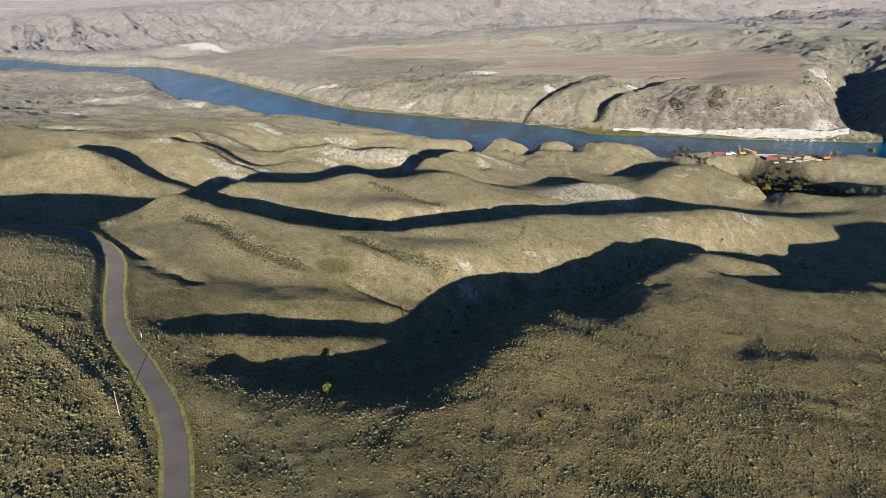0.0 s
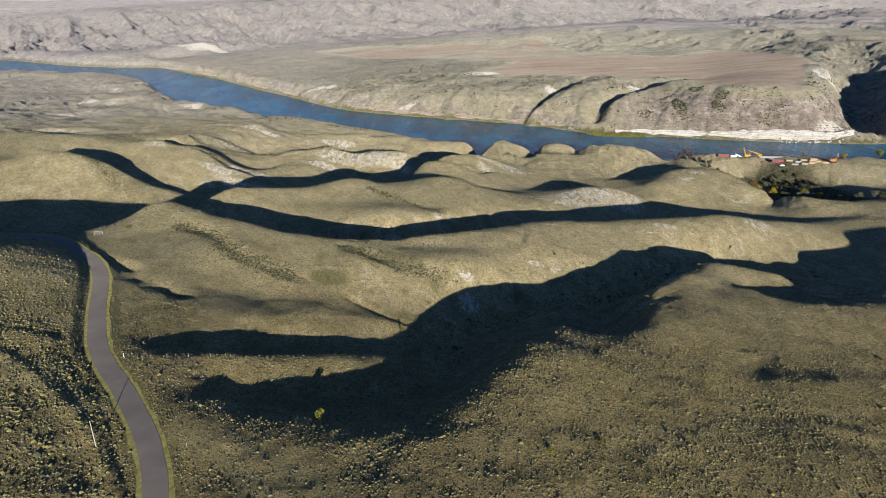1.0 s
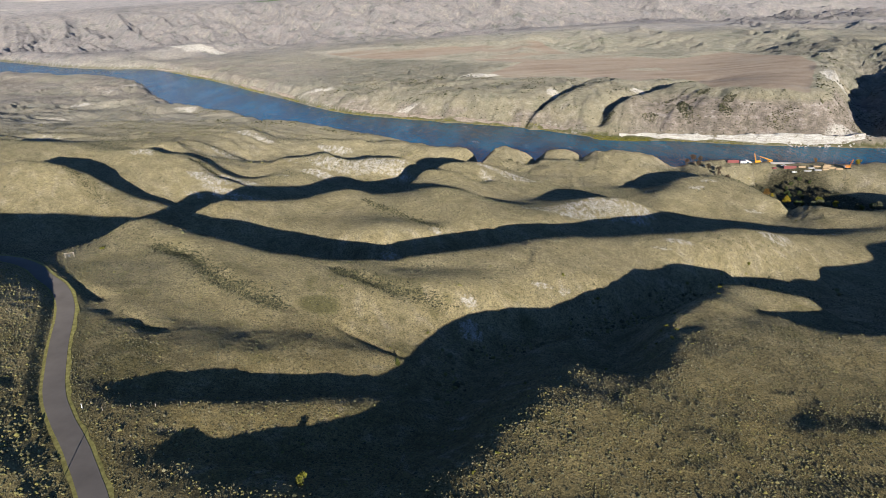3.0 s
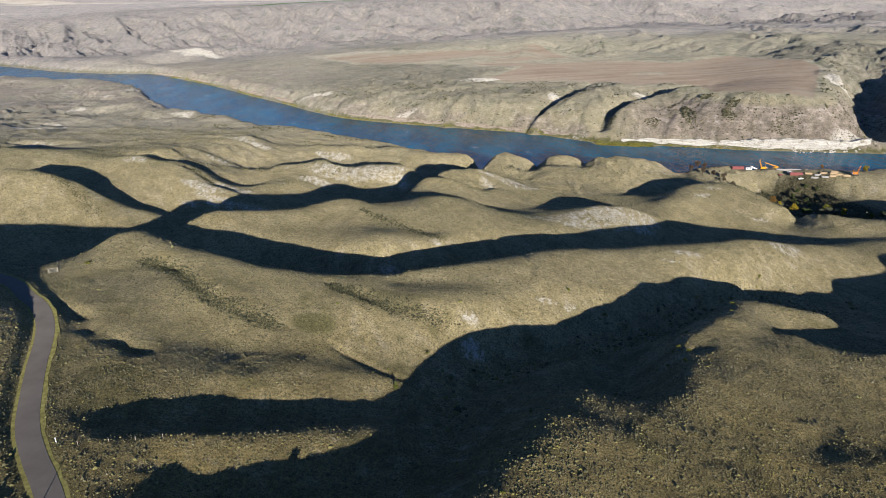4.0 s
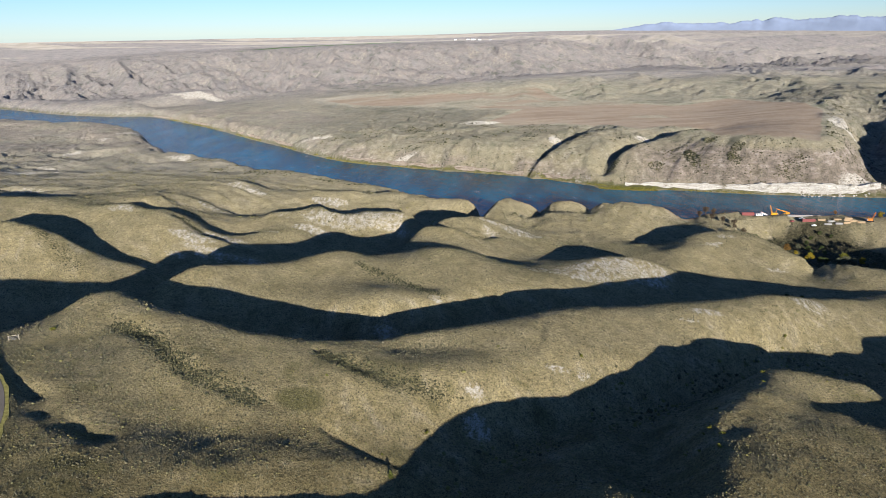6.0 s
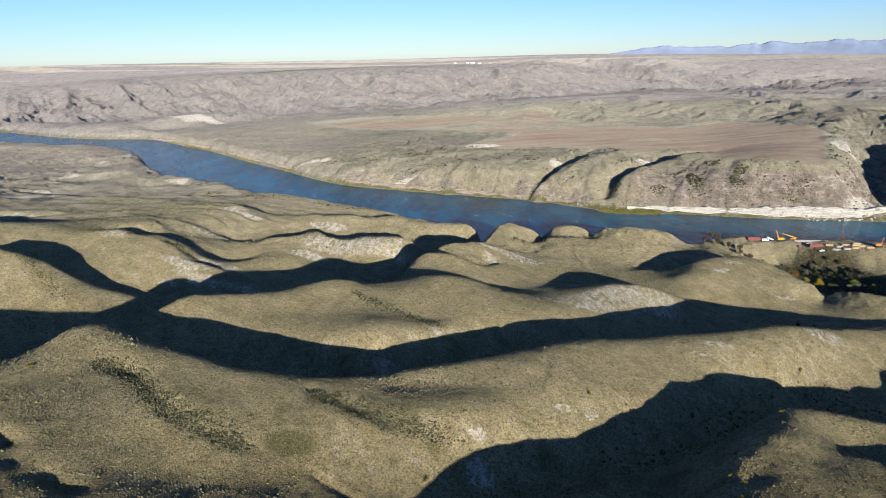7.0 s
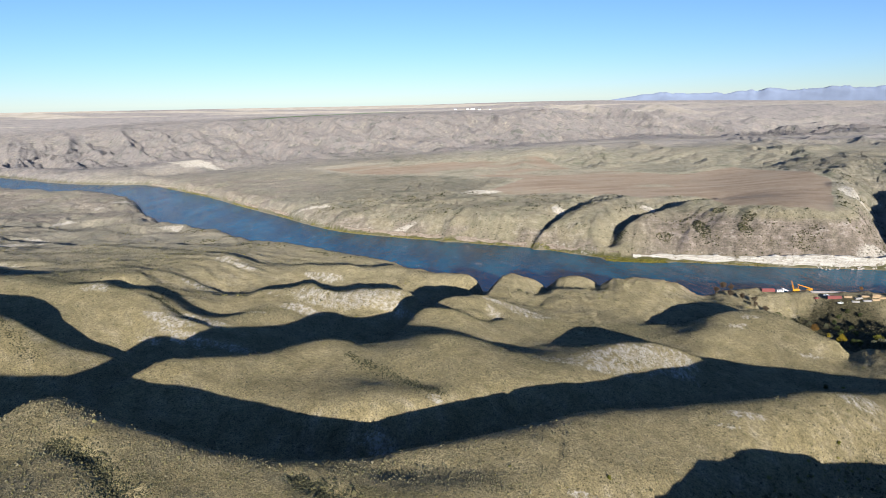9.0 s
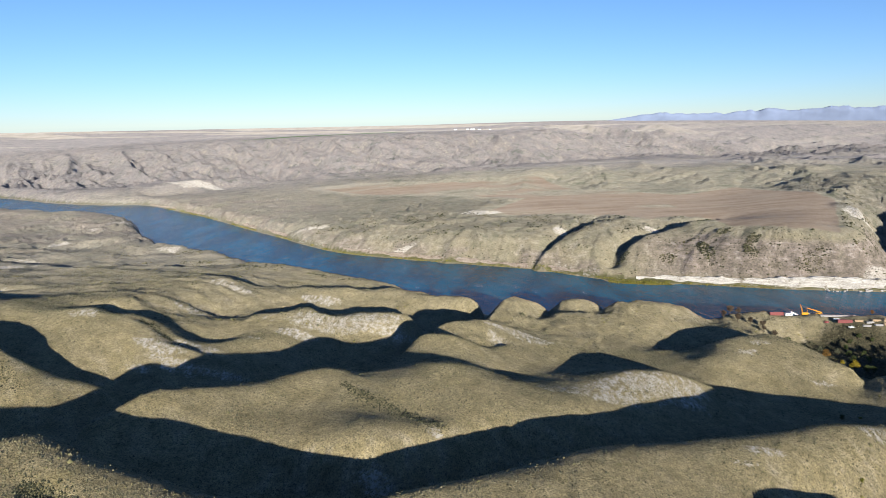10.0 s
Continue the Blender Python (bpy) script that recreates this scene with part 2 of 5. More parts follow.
    "west point": [(258, 745, -60), (270, 752, -54), (290, 758, -52.5), (310, 760, -53)],
    "works terrace": [(290, 738, -53), (330, 738, -53.5), (350, 733, -54), (360, 718, -54), (400, 708, -54), (460, 700, -54), (560, 690, -52)],
    "works bank": [(270, 735, -56), (300, 745, -54), (340, 748, -54), (400, 742, -55), (470, 735, -55), (560, 725, -55)],
    "wood hollow": [(295, 705, -62), (318, 716, -66), (338, 712, -67), (352, 700, -67), (385, 688, -67), (420, 670, -66), (470, 665, -66)],
    "wood floor": [(305, 665, -62), (335, 670, -67), (370, 668, -68)],
    "wood slope": [(303, 582, -48.5), (311, 566, -43.5), (322, 556, -43), (331, 547, -43), (350, 540, -41), (380, 548, -42), (430, 580, -46)],
    "wood slope face": [(294, 528, -50.5), (312, 530, -49), (330, 526, -47), (305, 546, -47.5), (297, 558, -50)],
    "wood slope back": [(330, 598, -60), (345, 585, -58), (365, 590, -58), (400, 610, -60)],
}
NEAR_BANK = [(600, 772, -76), (470, 768, -76), (400, 772, -76), (330, 775, -74), (285, 772, -74), (265, 795, -76), (240, 800, -77), (200, 812, -77), (165, 818, -78), (130, 822, -77), (100, 826, -78), (60, 855, -78), (30, 868, -77), (-33, 930, -74), (-68, 965, -73), (-110, 992, -72), (-170, 1028, -72), (-238, 1075, -72), (-293, 1122, -72), (-347, 1180, -73), (-432, 1255, -74), (-510, 1340, -76), (-593, 1452, -77), (-670, 1600, -78), (-750, 1710, -78), (-880, 1805, -79), (-1000, 1830, -79), (-1200, 1900, -79), (-1600, 2020, -79)]
FAR_EDGE = [(720, 905, -83), (573, 930, -83), (501, 944, -83), (420, 962, -83), (338, 990, -83), (239, 1022, -83), (135, 1100, -83), (24, 1153, -83), (-60, 1195, -83), (-163, 1254, -83), (-240, 1335, -83), (-310, 1426, -83), (-420, 1560, -83), (-538, 1711, -83), (-690, 1880, -83), (-818, 2003, -83), (-960, 2030, -83), (-1133, 2108, -83), (-1414, 2291, -83), (-1700, 2420, -83)]
LAND_FAR = {
    "river bed one": [(700, 840, -92), (450, 860, -92), (250, 905, -92), (100, 985, -92), (-60, 1080, -92), (-200, 1180, -92), (-330, 1310, -92), (-470, 1480, -92), (-600, 1630, -92), (-730, 1800, -92), (-870, 1900, -92), (-1000, 1930, -92), (-1300, 2070, -92), (-1650, 2200, -92)],
    "left plain": [(-504, 885, -23), (-410, 930, -32), (-321, 937, -34), (-230, 950, -42), (-120, 930, -56)],
    "left plain mid": [(-700, 1000, -38), (-510, 976, -44), (-420, 1050, -56), (-300, 1050, -62)],
    "left plain low": [(-900, 1300, -62), (-767, 1361, -68), (-622, 1265, -68), (-531, 1180, -62), (-420, 1180, -68)],
    "left plain far": [(-1300, 1700, -72), (-900, 1650, -74), (-720, 1500, -74), (-640, 1400, -70)],
    "left wide": [(-800, 700, -10), (-900, 1000, -30), (-1200, 1400, -60), (-1700, 1800, -70)],
    "terrace edge": [(590, 1055, -26), (566, 1015, -25), (540, 995, -24), (503, 992, -24), (455, 1005, -27), (400, 1040, -32), (355, 1075, -38), (320, 1085, -42)],
    "cliff slope": [(560, 990, -42), (536, 976, -43), (510, 970, -43), (474, 982, -49), (404, 1000, -50), (340, 1015, -56), (301, 1022, -56)],
    "left terrace": [(100, 1155, -56), (19, 1175, -57), (-75, 1239, -60), (-140, 1300, -58), (-220, 1390, -62), (-300, 1490, -64), (-420, 1640, -66), (-540, 1780, -68), (-680, 1930, -68), (-790, 2040, -68)],
    "terrace back": [(160, 1300, -41), (79, 1386, -38), (-139, 1386, -52), (-295, 1731, -63), (-560, 1980, -60)],
    "gully one": [(262, 1278, -38), (225, 1229, -46), (192, 1177, -55), (159, 1139, -65), (143, 1113, -74), (136, 1106, -81)],
    "gully one west": [(250, 1287, -36), (212, 1237, -40), (180, 1186, -46), (148, 1148, -54), (131, 1122, -65), (126, 1117, -75)],
    "gully one east": [(274, 1269, -36), (237, 1220, -37), (204, 1168, -41), (171, 1130, -50), (155, 1104, -61), (146, 1096, -73)],
    "gully two": [(455, 1203, -31), (439, 1203, -37), (376, 1181, -46), (316, 1133, -54), (274, 1103, -62), (249, 1072, -70), (243, 1062, -76)],
    "gully two east": [(456, 1188, -30), (443, 1188, -31), (383, 1168, -33), (325, 1121, -37), (284, 1092, -44), (261, 1062, -54), (256, 1054, -66)],
    "gully two west": [(455, 1218, -30), (435, 1217, -32), (368, 1194, -37), (307, 1145, -42), (264, 1114, -49), (237, 1081, -59), (231, 1070, -68)],
    "ravine": [(830, 1330, -24), (765, 1250, -50), (715, 1190, -66), (674, 1110, -74), (650, 1050, -80), (626, 1000, -83), (606, 940, -85)],
    "ravine west": [(716, 1260, -20), (666, 1190, -23), (628, 1120, -28), (606, 1070, -38), (590, 1030, -48), (578, 992, -58), (572, 965, -68)],
    "ravine east": [(860, 1240, -12), (790, 1140, -16), (740, 1060, -20), (700, 990, -22), (662, 940, -26), (640, 915, -50)],
    "green spit": [(228, 1016, -82.9), (250, 1006, -82.6), (275, 998, -82.6), (300, 994, -82.9)],
    "field": [(520, 1010, -19), (600, 1150, -19), (695, 1335, -14), (740, 1415, -13)],
    "field mid": [(450, 1200, -27), (500, 1350, -27), (562, 1515, -30), (400, 1600, -30), (240, 1384, -32), (90, 1500, -38), (30, 1700, -40), (-150, 1700, -50)],
    "hill foot": [(1000, 1400, 5), (884, 1468, 3), (802, 1524, -7), (713, 1584, -20), (560, 1680, -24), (400, 1800, -28), (200, 1900, -34), (0, 1950, -38), (-250, 2050, -46), (-450, 2200, -52)],
    "hill top": [(1200, 1750, 8), (1000, 1780, 5), (850, 1800, 0), (650, 1850, -6), (457, 1900, -13), (250, 1980, -20), (38, 2075, -24), (-150, 2200, -32)],
    "plateau": [(212, 2150, -19), (400, 2250, -12), (591, 2300, -8), (875, 2330, -7), (1167, 2360, -5), (1493, 2380, 3), (1900, 2300, 5)],
    "plateau edge": [(300, 2450, -20), (600, 2600, -16), (900, 2650, -14), (1250, 2700, -12), (1700, 2750, -6)],
    "white bluff foot": [(-840, 2130, -70), (-800, 2150, -66), (-740, 2200, -62), (-670, 2290, -58)],
    "white bluff top": [(-840, 2190, -46), (-810, 2215, -40), (-761, 2270, -36), (-702, 2310, -37), (-640, 2340, -48)],
    "escarpment foot": [(-1800, 2700, -76), (-1420, 2450, -72), (-1119, 2330, -66), (-900, 2350, -58), (-701, 2450, -50), (-333, 2450, -34), (49, 2550, -39), (405, 2900, -50), (753, 3250, -60), (1157, 3350, -60), (1753, 3450, -55), (2267, 3500, -56)],
    "rim": [(-2400, 3200, 27), (-2023, 3300, 27), (-1789, 3350, 26), (-1500, 3300, 33), (-1091, 3250, 37), (-683, 3150, 38), (-378, 3100, 39), (-61, 3200, 44), (339, 3400, 44), (789, 3650, 48), (1253, 3750, 40), (1895, 3800, 28), (2382, 3800, 20)],
    "far plain": [(-2900, 3500, 74), (-2367, 3867, 74), (-1383, 4117, 74), (-254, 4341, 74), (787, 4377, 88), (1590, 4201, 80), (2429, 3886, 60), (2900, 3500, 60)],
    "skyline": [(-3300, 3550, 114), (-2712, 4120, 114), (-2573, 4210, 113), (-1574, 4686, 108), (-288, 4940, 107), (877, 4868, 116), (1751, 4621, 107), (2633, 4171, 94), (3300, 3600, 90)],
    "east wide": [(900, 700, -40), (1200, 1000, -10), (1600, 1500, 5), (2200, 2400, 5)],
    "round about": [(-4500, 1500, 90), (-4700, 0, 90), (-3500, -3300, 90), (0, -4800, 90), (3500, -3300, 90), (4700, 0, 90), (4500, 1500, 90)],
    "about near": [(-1200, 200, 40), (-900, -700, 50), (0, -900, 40), (900, -700, 20), (1200, 200, 0)],
}


def nodes_of_land():
    got = [spaced(v, 9) for v in LAND.values()]
    got += [spaced(ROAD, 9), spaced(NEAR_BANK, 22)]
    edge = spaced(FAR_EDGE, 25)
    got += [edge, edge + np.array([8, 16, 13])]
    out = spaced(NEAR_BANK, 22)
    turn = np.gradient(out[:, :2], axis=0)
    side = np.column_stack([-turn[:, 1], turn[:, 0]]) / np.linalg.norm(turn, axis=1)[:, None]
    got.append(np.column_stack([out[:, :2] - side * -7, np.full(len(out), -86.0)]) if side[0, 1] > 0 else np.column_stack([out[:, :2] - side * 7, np.full(len(out), -86.0)]))
    for name, v in LAND_FAR.items():
        got.append(spaced(v, 16 if "gully" in name or "ravine" in name else 220 if name in ("round about", "about near", "skyline", "far plain", "rim", "escarpment foot", "east wide") else 40))
    p = np.vstack(got)
    _, keep = np.unique(np.round(p[:, :2] / 5), axis=0, return_index=True)
    return p[keep]


NODES = nodes_of_land()
SOFT = 4.0


def spline_weights():
    n = len(NODES)
    d = np.sqrt((NODES[:, None, 0] - NODES[None, :, 0]) ** 2 + (NODES[:, None, 1] - NODES[None, :, 1]) ** 2 + SOFT ** 2)
    a = np.zeros((n + 3, n + 3))
    a[:n, :n] = d + np.eye(n) * -0.5
    a[:n, n:] = np.column_stack([np.ones(n), NODES[:, :2] / 1000])
    a[n:, :n] = a[:n, n:].T
    return np.linalg.solve(a, np.r_[NODES[:, 2], 0, 0, 0])


WEIGHTS = spline_weights()
ROAD_FINE = spaced(ROAD, 4)


def base_height(x, y):
    out = np.empty(len(x))
    for i in range(0, len(x), 8000):
        a, b = x[i:i + 8000, None], y[i:i + 8000, None]
        d = np.sqrt((a - NODES[:, 0]) ** 2 + (b - NODES[:, 1]) ** 2 + SOFT ** 2)
        out[i:i + 8000] = d @ WEIGHTS[:-3] + WEIGHTS[-3] + (a[:, 0] * WEIGHTS[-2] + b[:, 0] * WEIGHTS[-1]) / 1000
    return out


# low banks (+) and ditches (-): line, height, width
CREASES = [([(-165, 213, 0), (-149.8, 205, 0), (-124.5, 189, 0), (-98.3, 166, 0), (-85, 150, 0), (-76, 138, 0)], 0.75, 2.2),
           ([(-136, 222, 0), (-124, 206, 0), (-108, 188, 0), (-94.8, 172, 0), (-86, 157, 0), (-78, 144, 0)], -0.6, 2.0),
           ([(-152, 292, 0), (-138, 285, 0), (-127, 274, 0), (-110, 268, 0)], -2.2, 4.5),
           ([(-140, 346, 0), (-119, 333, 0), (-98, 312, 0), (-82, 304, 0), (-64, 296, 0)], -1.5, 4.5),
           ([(-52, 331, 0), (-40, 325, 0), (-29, 320, 0), (-14, 316, 0), (2, 314, 0)], -1.5, 4.5),
           ([(-214, 604, 0), (-196, 594, 0), (-176, 586, 0), (-160, 582, 0)], -3.0, 6.0),
           ([(-716, 1478, 0), (-690, 1488, 0), (-668, 1512, 0)], -5.0, 9.0),
           ([(-690, 1296, 0), (-655, 1312, 0)], -4.0, 7.0),
           ([(-640, 1105, 0), (-585, 1108, 0), (-560, 1120, 0)], -5.0, 8.0),
           ([(-440, 742, 0), (-405, 735, 0), (-380, 745, 0)], -4.0, 7.0),
           ([(118, 184, 0), (131, 181.5, 0), (138, 177, 0)], 0.8, 2.6),
           ([(-44, 291, 0), (-34, 285, 0), (-24, 279, 0), (-8, 275, 0)], -1.4, 1.8),
           ([(-52, 392, 0), (-70, 404, 0), (-98, 418, 0)], -0.9, 3.0),
           ([(40, 352, 0), (46, 375, 0), (42, 396, 0)], -0.8, 3.0),
           ([(-97, 228, 0), (-78, 222, 0), (-60, 226, 0)], -0.7, 2.0)]
CREASES = [(spaced(a, 3), b, c) for a, b, c in CREASES]


FIELD = [(524, 1002), (470, 1030), (417, 1076), (411, 1118), (440, 1215), (400, 1240), (340, 1222), (300, 1290), (235, 1328), (126, 1351), (100, 1415), (186, 1572), (31, 1702), (-201, 1879), (-348, 2048), (-255, 2075), (37, 1967), (277, 1925), (325, 1717), (426, 1605), (503, 1542), (649, 1604), (705, 1393), (690, 1300)]


def road_near(x, y, reach=16.0):
    """Distance to the road and its height, where it is close by."""
    d, z = np.full(len(x), 99.0), np.zeros(len(x))
    k = np.flatnonzero((y < 380) & (y > -330) & (np.abs(x + 160) < 190))
    if len(k):
        d[k], z[k] = to_line(x[k], y[k], ROAD_FINE)
    return d, z


def relief(x, y, z):
    """Broken ground laid over the base heights."""
    r = np.hypot(x, y)
    land = ramp(z, -83, -78)
    # gullied badlands towards the rim, broken hills before it
    wx, wy = x + 60 * fbm(x / 220, y / 220, 3, 3) - 30, y + 60 * fbm(x / 220, y / 220, 3, 9) - 30
    bad = ramp(y, 2150, 2600) * (1 - ramp(r, 3250, 3750)) * ramp(np.abs(x - 700) + 0.8 * np.maximum(y - 2500, 0), 250, 800)
    sx = wx + 0.55 * wy
    z = z + bad * ((ridged(sx / 130, wy / 420, 4, 21) - 0.62) * 62 + (ridged(sx / 44, wy / 170, 3, 23) - 0.6) * 22)
    hills = ramp(y, 1580, 1800) * (1 - ramp(y, 2150, 2330)) * ramp(x, -100, 250)
    z = z + hills * ((ridged(wx / 170, wy / 260, 3, 5) - 0.5) * 20 + (ridged(wx / 60, wy / 90, 2, 6) - 0.5) * 2.5)
    beyond = ramp(y, 2300, 2700) * ramp(x, 500, 1000) * (1 - ramp(r, 4000, 4500))
    z = z + beyond * ((ridged(sx / 200, wy / 380, 5, 27) - 0.6) * 66)
    upland = ramp(r, 3300, 3600) * (1 - ramp(r, 4050, 4500)) * ramp(x, 100, 700)
    z = z + upland * ((ridged(sx / 230, wy / 420, 5, 29) - 0.6) * 78)
    east = ramp(x - 0.15 * (y - 1300), 640, 800) * ramp(y, 1080, 1300) * (1 - ramp(y, 2150, 2350))
    z = z + east * ((ridged(wx / 150, wy / 210, 3, 45) - 0.5) * 20 + (ridged(wx / 50, wy / 60, 2, 46) - 0.5) * 2)
    smooth = 1 - 0.92 * ramp(inside(x, y, FIELD), -30, 15) * (y < 2200)
    mid = land * ramp(y, 900, 1050) * (1 - ramp(y, 1500, 1700)) * smooth
    z = z + mid * ((ridged(wx / 70, wy / 90, 3, 31) - 0.5) * 8 + (ridged(x / 24, y / 30, 2, 33) - 0.5) * 2.5)
    plain = land * ramp(-x, 220, 420) * ramp(y, 700, 1000) * (1 - ramp(y, 1800, 2100))
    z = z + plain * ((ridged(wx / 120, wy / 75, 3, 41) - 0.5) * 7 + (ridged(wx / 34, wy / 26, 2, 43) - 0.5) * 1.2)
    # small relief close by
    near = land * (1 - ramp(y, 900, 1100))
    flat = ramp(road_near(x, y)[0], 4, 14)
    rough = 1 - 0.45 * ramp(y, 210, 330) + 1.3 * ramp(y, 610, 720)
    z = z + near * rough * flat * ((fbm(x / 22, y / 22, 3, 51) - 0.5) * 1.2 + (ridged(x / 46, y / 60, 4, 61) - 0.5) * 2.2 + (ridged(wx / 13, wy / 18, 2, 65) - 0.5) * 0.8 + (fbm(x / 4, y / 4, 2, 71) - 0.5) * 0.45)
    for line, rise, wide in CREASES:
        lo, hi = line[:, :2].min(0) - 12, line[:, :2].max(0) + 12
        k = np.flatnonzero((x > lo[0]) & (x < hi[0]) & (y > lo[1]) & (y < hi[1]))
        if len(k):
            z[k] += rise * (0.6 + 0.8 * vnoise(x[k] / 7, y[k] / 7, 88)) * np.exp(-(to_line(x[k], y[k], line)[0] / wide) ** 2)
    return z


def with_road(x, y, z):
    d, rz = road_near(x, y)
    w = 1 - ramp(d, 3.6, 8.0)
    return z * (1 - w) + (rz - 0.12) * w


def height(x, y):
    return with_road(x, y, relief(x, y, base_height(x, y)))


# ---- the grid of the ground: rings about a point, finest where the flight looks ----
CX, CY = 0.0, -60.0
STEP_A, STEP_R, R0 = radians(0.095), 1.005, 110.0
SECTOR = radians(43.0)
ANG = np.arange(-SECTOR, SECTOR + 1e-6, STEP_A)
RAD = R0 * STEP_R ** np.arange(0, 763)


def spot(x, y):
    """Fractional row and column of places in the fine sector."""
    r, a = np.hypot(x - CX, y - CY), np.arctan2(x - CX, y - CY)
    row = np.log(np.maximum(r, R0) / R0) / math.log(STEP_R)
    col = (a + SECTOR) / STEP_A
    return np.clip(row, 0, len(RAD) - 1.001), np.clip(col, 0, len(ANG) - 1.001)


def doubled(v, n):
    """Smooth values at n places from every second one, along the first axis."""
    k = np.arange(n) / 2.0
    i = np.minimum(k.astype(int), len(v) - 2)
    t = (k - i)[:, None]
    a, b, c, d = v[np.maximum(i - 1, 0)], v[i], v[i + 1], v[np.minimum(i + 2, len(v) - 1)]
    return 0.5 * (2 * b + (c - a) * t + (2 * a - 5 * b + 4 * c - d) * t ** 2 + (3 * b - a - 3 * c + d) * t ** 3)


def blurred(v, n):
    for axis in (0, 1):
        v = sum(np.roll(v, k, axis) for k in range(-n, n + 1)) / (2 * n + 1)
    return v


def rills(x, y, fx, fy, size, seed, steps=5):
    """Noise drawn out along the fall of the slope, of spread 1."""
    total = vnoise(x / size, y / size, seed)
    for way in (1, -1):
        px, py = x.copy(), y.copy()
        for _ in range(steps):
            row, col = spot(px, py)
            row, col = row.astype(int), col.astype(int)
            px, py = px + way * 0.6 * size * fx[row, col], py + way * 0.6 * size * fy[row, col]
            total = total + vnoise(px / size, py / size, seed)
    total = total - total.mean()
    return total / total.std()


def make_heights():
    a, r = np.meshgrid(ANG, RAD)
    x, y = CX + r * np.sin(a), CY + r * np.cos(a)
    rows, cols = np.append(RAD, RAD[-1] * STEP_R)[::2], np.append(ANG, ANG[-1] + STEP_A)[::2]
    ca, cr = np.meshgrid(cols, rows)
    z = base_height((CX + cr * np.sin(ca)).ravel(), (CY + cr * np.cos(ca)).ravel()).reshape(ca.shape)
    z = doubled(doubled(z, len(RAD)).T, len(ANG)).T
    z = relief(x.ravel(), y.ravel(), z.ravel()).reshape(a.shape)
    dr, da = np.gradient(z, axis=0) / (r * math.log(STEP_R)), np.gradient(z, axis=1) / (STEP_A * r)
    gx, gy = blurred(dr * np.sin(a) + da * np.cos(a), 2), blurred(dr * np.cos(a) - da * np.sin(a), 2)
    steep = np.hypot(gx, gy)
    fx, fy = gx / (steep + 1e-4), gy / (steep + 1e-4)
    land = ramp(z, -82, -76) * (1 - 0.95 * ramp(inside(x.ravel(), y.ravel(), FIELD).reshape(a.shape), -25, 10) * (y < 2200)) * ramp(road_near(x.ravel(), y.ravel())[0].reshape(a.shape), 5, 14)
    worn = np.zeros(a.shape)
    for size, amp, r0, r1, s0, s1, seed in ((5.0, 0.26, 0, 900, 0.16, 0.55, 401), (15.0, 1.3, 560, 2300, 0.10, 0.42, 402), (46.0, 5.0, 1100, 4700, 0.05, 0.22, 403)):
        k = (RAD > r0) & (RAD < r1)
        n = rills(x[k].ravel(), y[k].ravel(), fx, fy, size, seed).reshape(x[k].shape)
        fade = ramp(r[k], r0, r0 * 1.4 + 1) * (1 - ramp(r[k], r1 * 0.75, r1))
        z[k] += land[k] * fade * amp * ramp(steep[k], s0, s1) * (np.minimum(np.abs(n), 1.8) - 0.8)
        worn[k] = np.maximum(worn[k], fade * ramp(steep[k], s0, s1) * (1 - ramp(np.abs(n), 0.0, 0.55)))
    return x, y, with_road(x.ravel(), y.ravel(), z.ravel()).reshape(a.shape), worn


GROUND_X, GROUND_Y, GROUND_Z, GROUND_WORN = make_heights()


def height_at(x, y):
    """Height of the built ground under places in view."""
    row, col = spot(x, y)
    i, j = row.astype(int), col.astype(int)
    u, v = row - i, col - j
    z = GROUND_Z
    return (z[i, j] * (1 - v) + z[i, j + 1] * v) * (1 - u) + (z[i + 1, j] * (1 - v) + z[i + 1, j + 1] * v) * u


# ---- materials ----
def material(name, rough=0.9):
    m = bpy.data.materials.new(name)
    m.use_nodes = True
    b = m.node_tree.nodes["Principled BSDF"]
    b.inputs["Roughness"].default_value = rough
    b.inputs["Specular IOR Level"].default_value = 0.1
    b.inputs["Diffuse Roughness"].default_value = 1.0
    return m, m.node_tree, b


def node(nt, kind, **inputs):
    n = nt.nodes.new(kind)
    for k, v in inputs.items():
        n.inputs[k].default_value = v
    return n


def noise_of(nt, scale, detail=4, rough=0.55, coords=None):
    n = node(nt, "ShaderNodeTexNoise", Scale=scale, Detail=detail, Roughness=rough)
    if coords is None:
        coords = nt.nodes.new("ShaderNodeTexCoord").outputs["Object"]
    nt.links.new(coords, n.inputs["Vector"])
    return n.outputs["Fac"]


def ramp_of(nt, fac, stops):
    n = nt.nodes.new("ShaderNodeValToRGB")
    el = n.color_ramp.elements
    while len(el) < len(stops):
        el.new(0.5)
    for e, (p, c) in zip(el, stops):
        e.position, e.color = p, (*c, 1)
    nt.links.new(fac, n.inputs["Fac"])
    return n.outputs["Color"]


def mixed(nt, fac, a, b, mode='MIX'):
    n = nt.nodes.new("ShaderNodeMix")
    n.data_type, n.blend_type = 'RGBA', mode
    for sock, v in ((n.inputs[0], fac), (n.inputs[6], a), (n.inputs[7], b)):
        if isinstance(v, (int, float)):
            sock.default_value = v
        elif isinstance(v, tuple):
            sock.default_value = (*v, 1)
        else:
            nt.links.new(v, sock)
    return n.outputs[2]


def sums(nt, op, a, b, clamp=False):
    n = nt.nodes.new("ShaderNodeMath")
    n.operation, n.use_clamp = op, clamp
    for sock, v in ((n.inputs[0], a), (n.inputs[1], b)):
        if isinstance(v, (int, float)):
            sock.default_value = v
        else:
            nt.links.new(v, sock)
    return n.outputs[0]


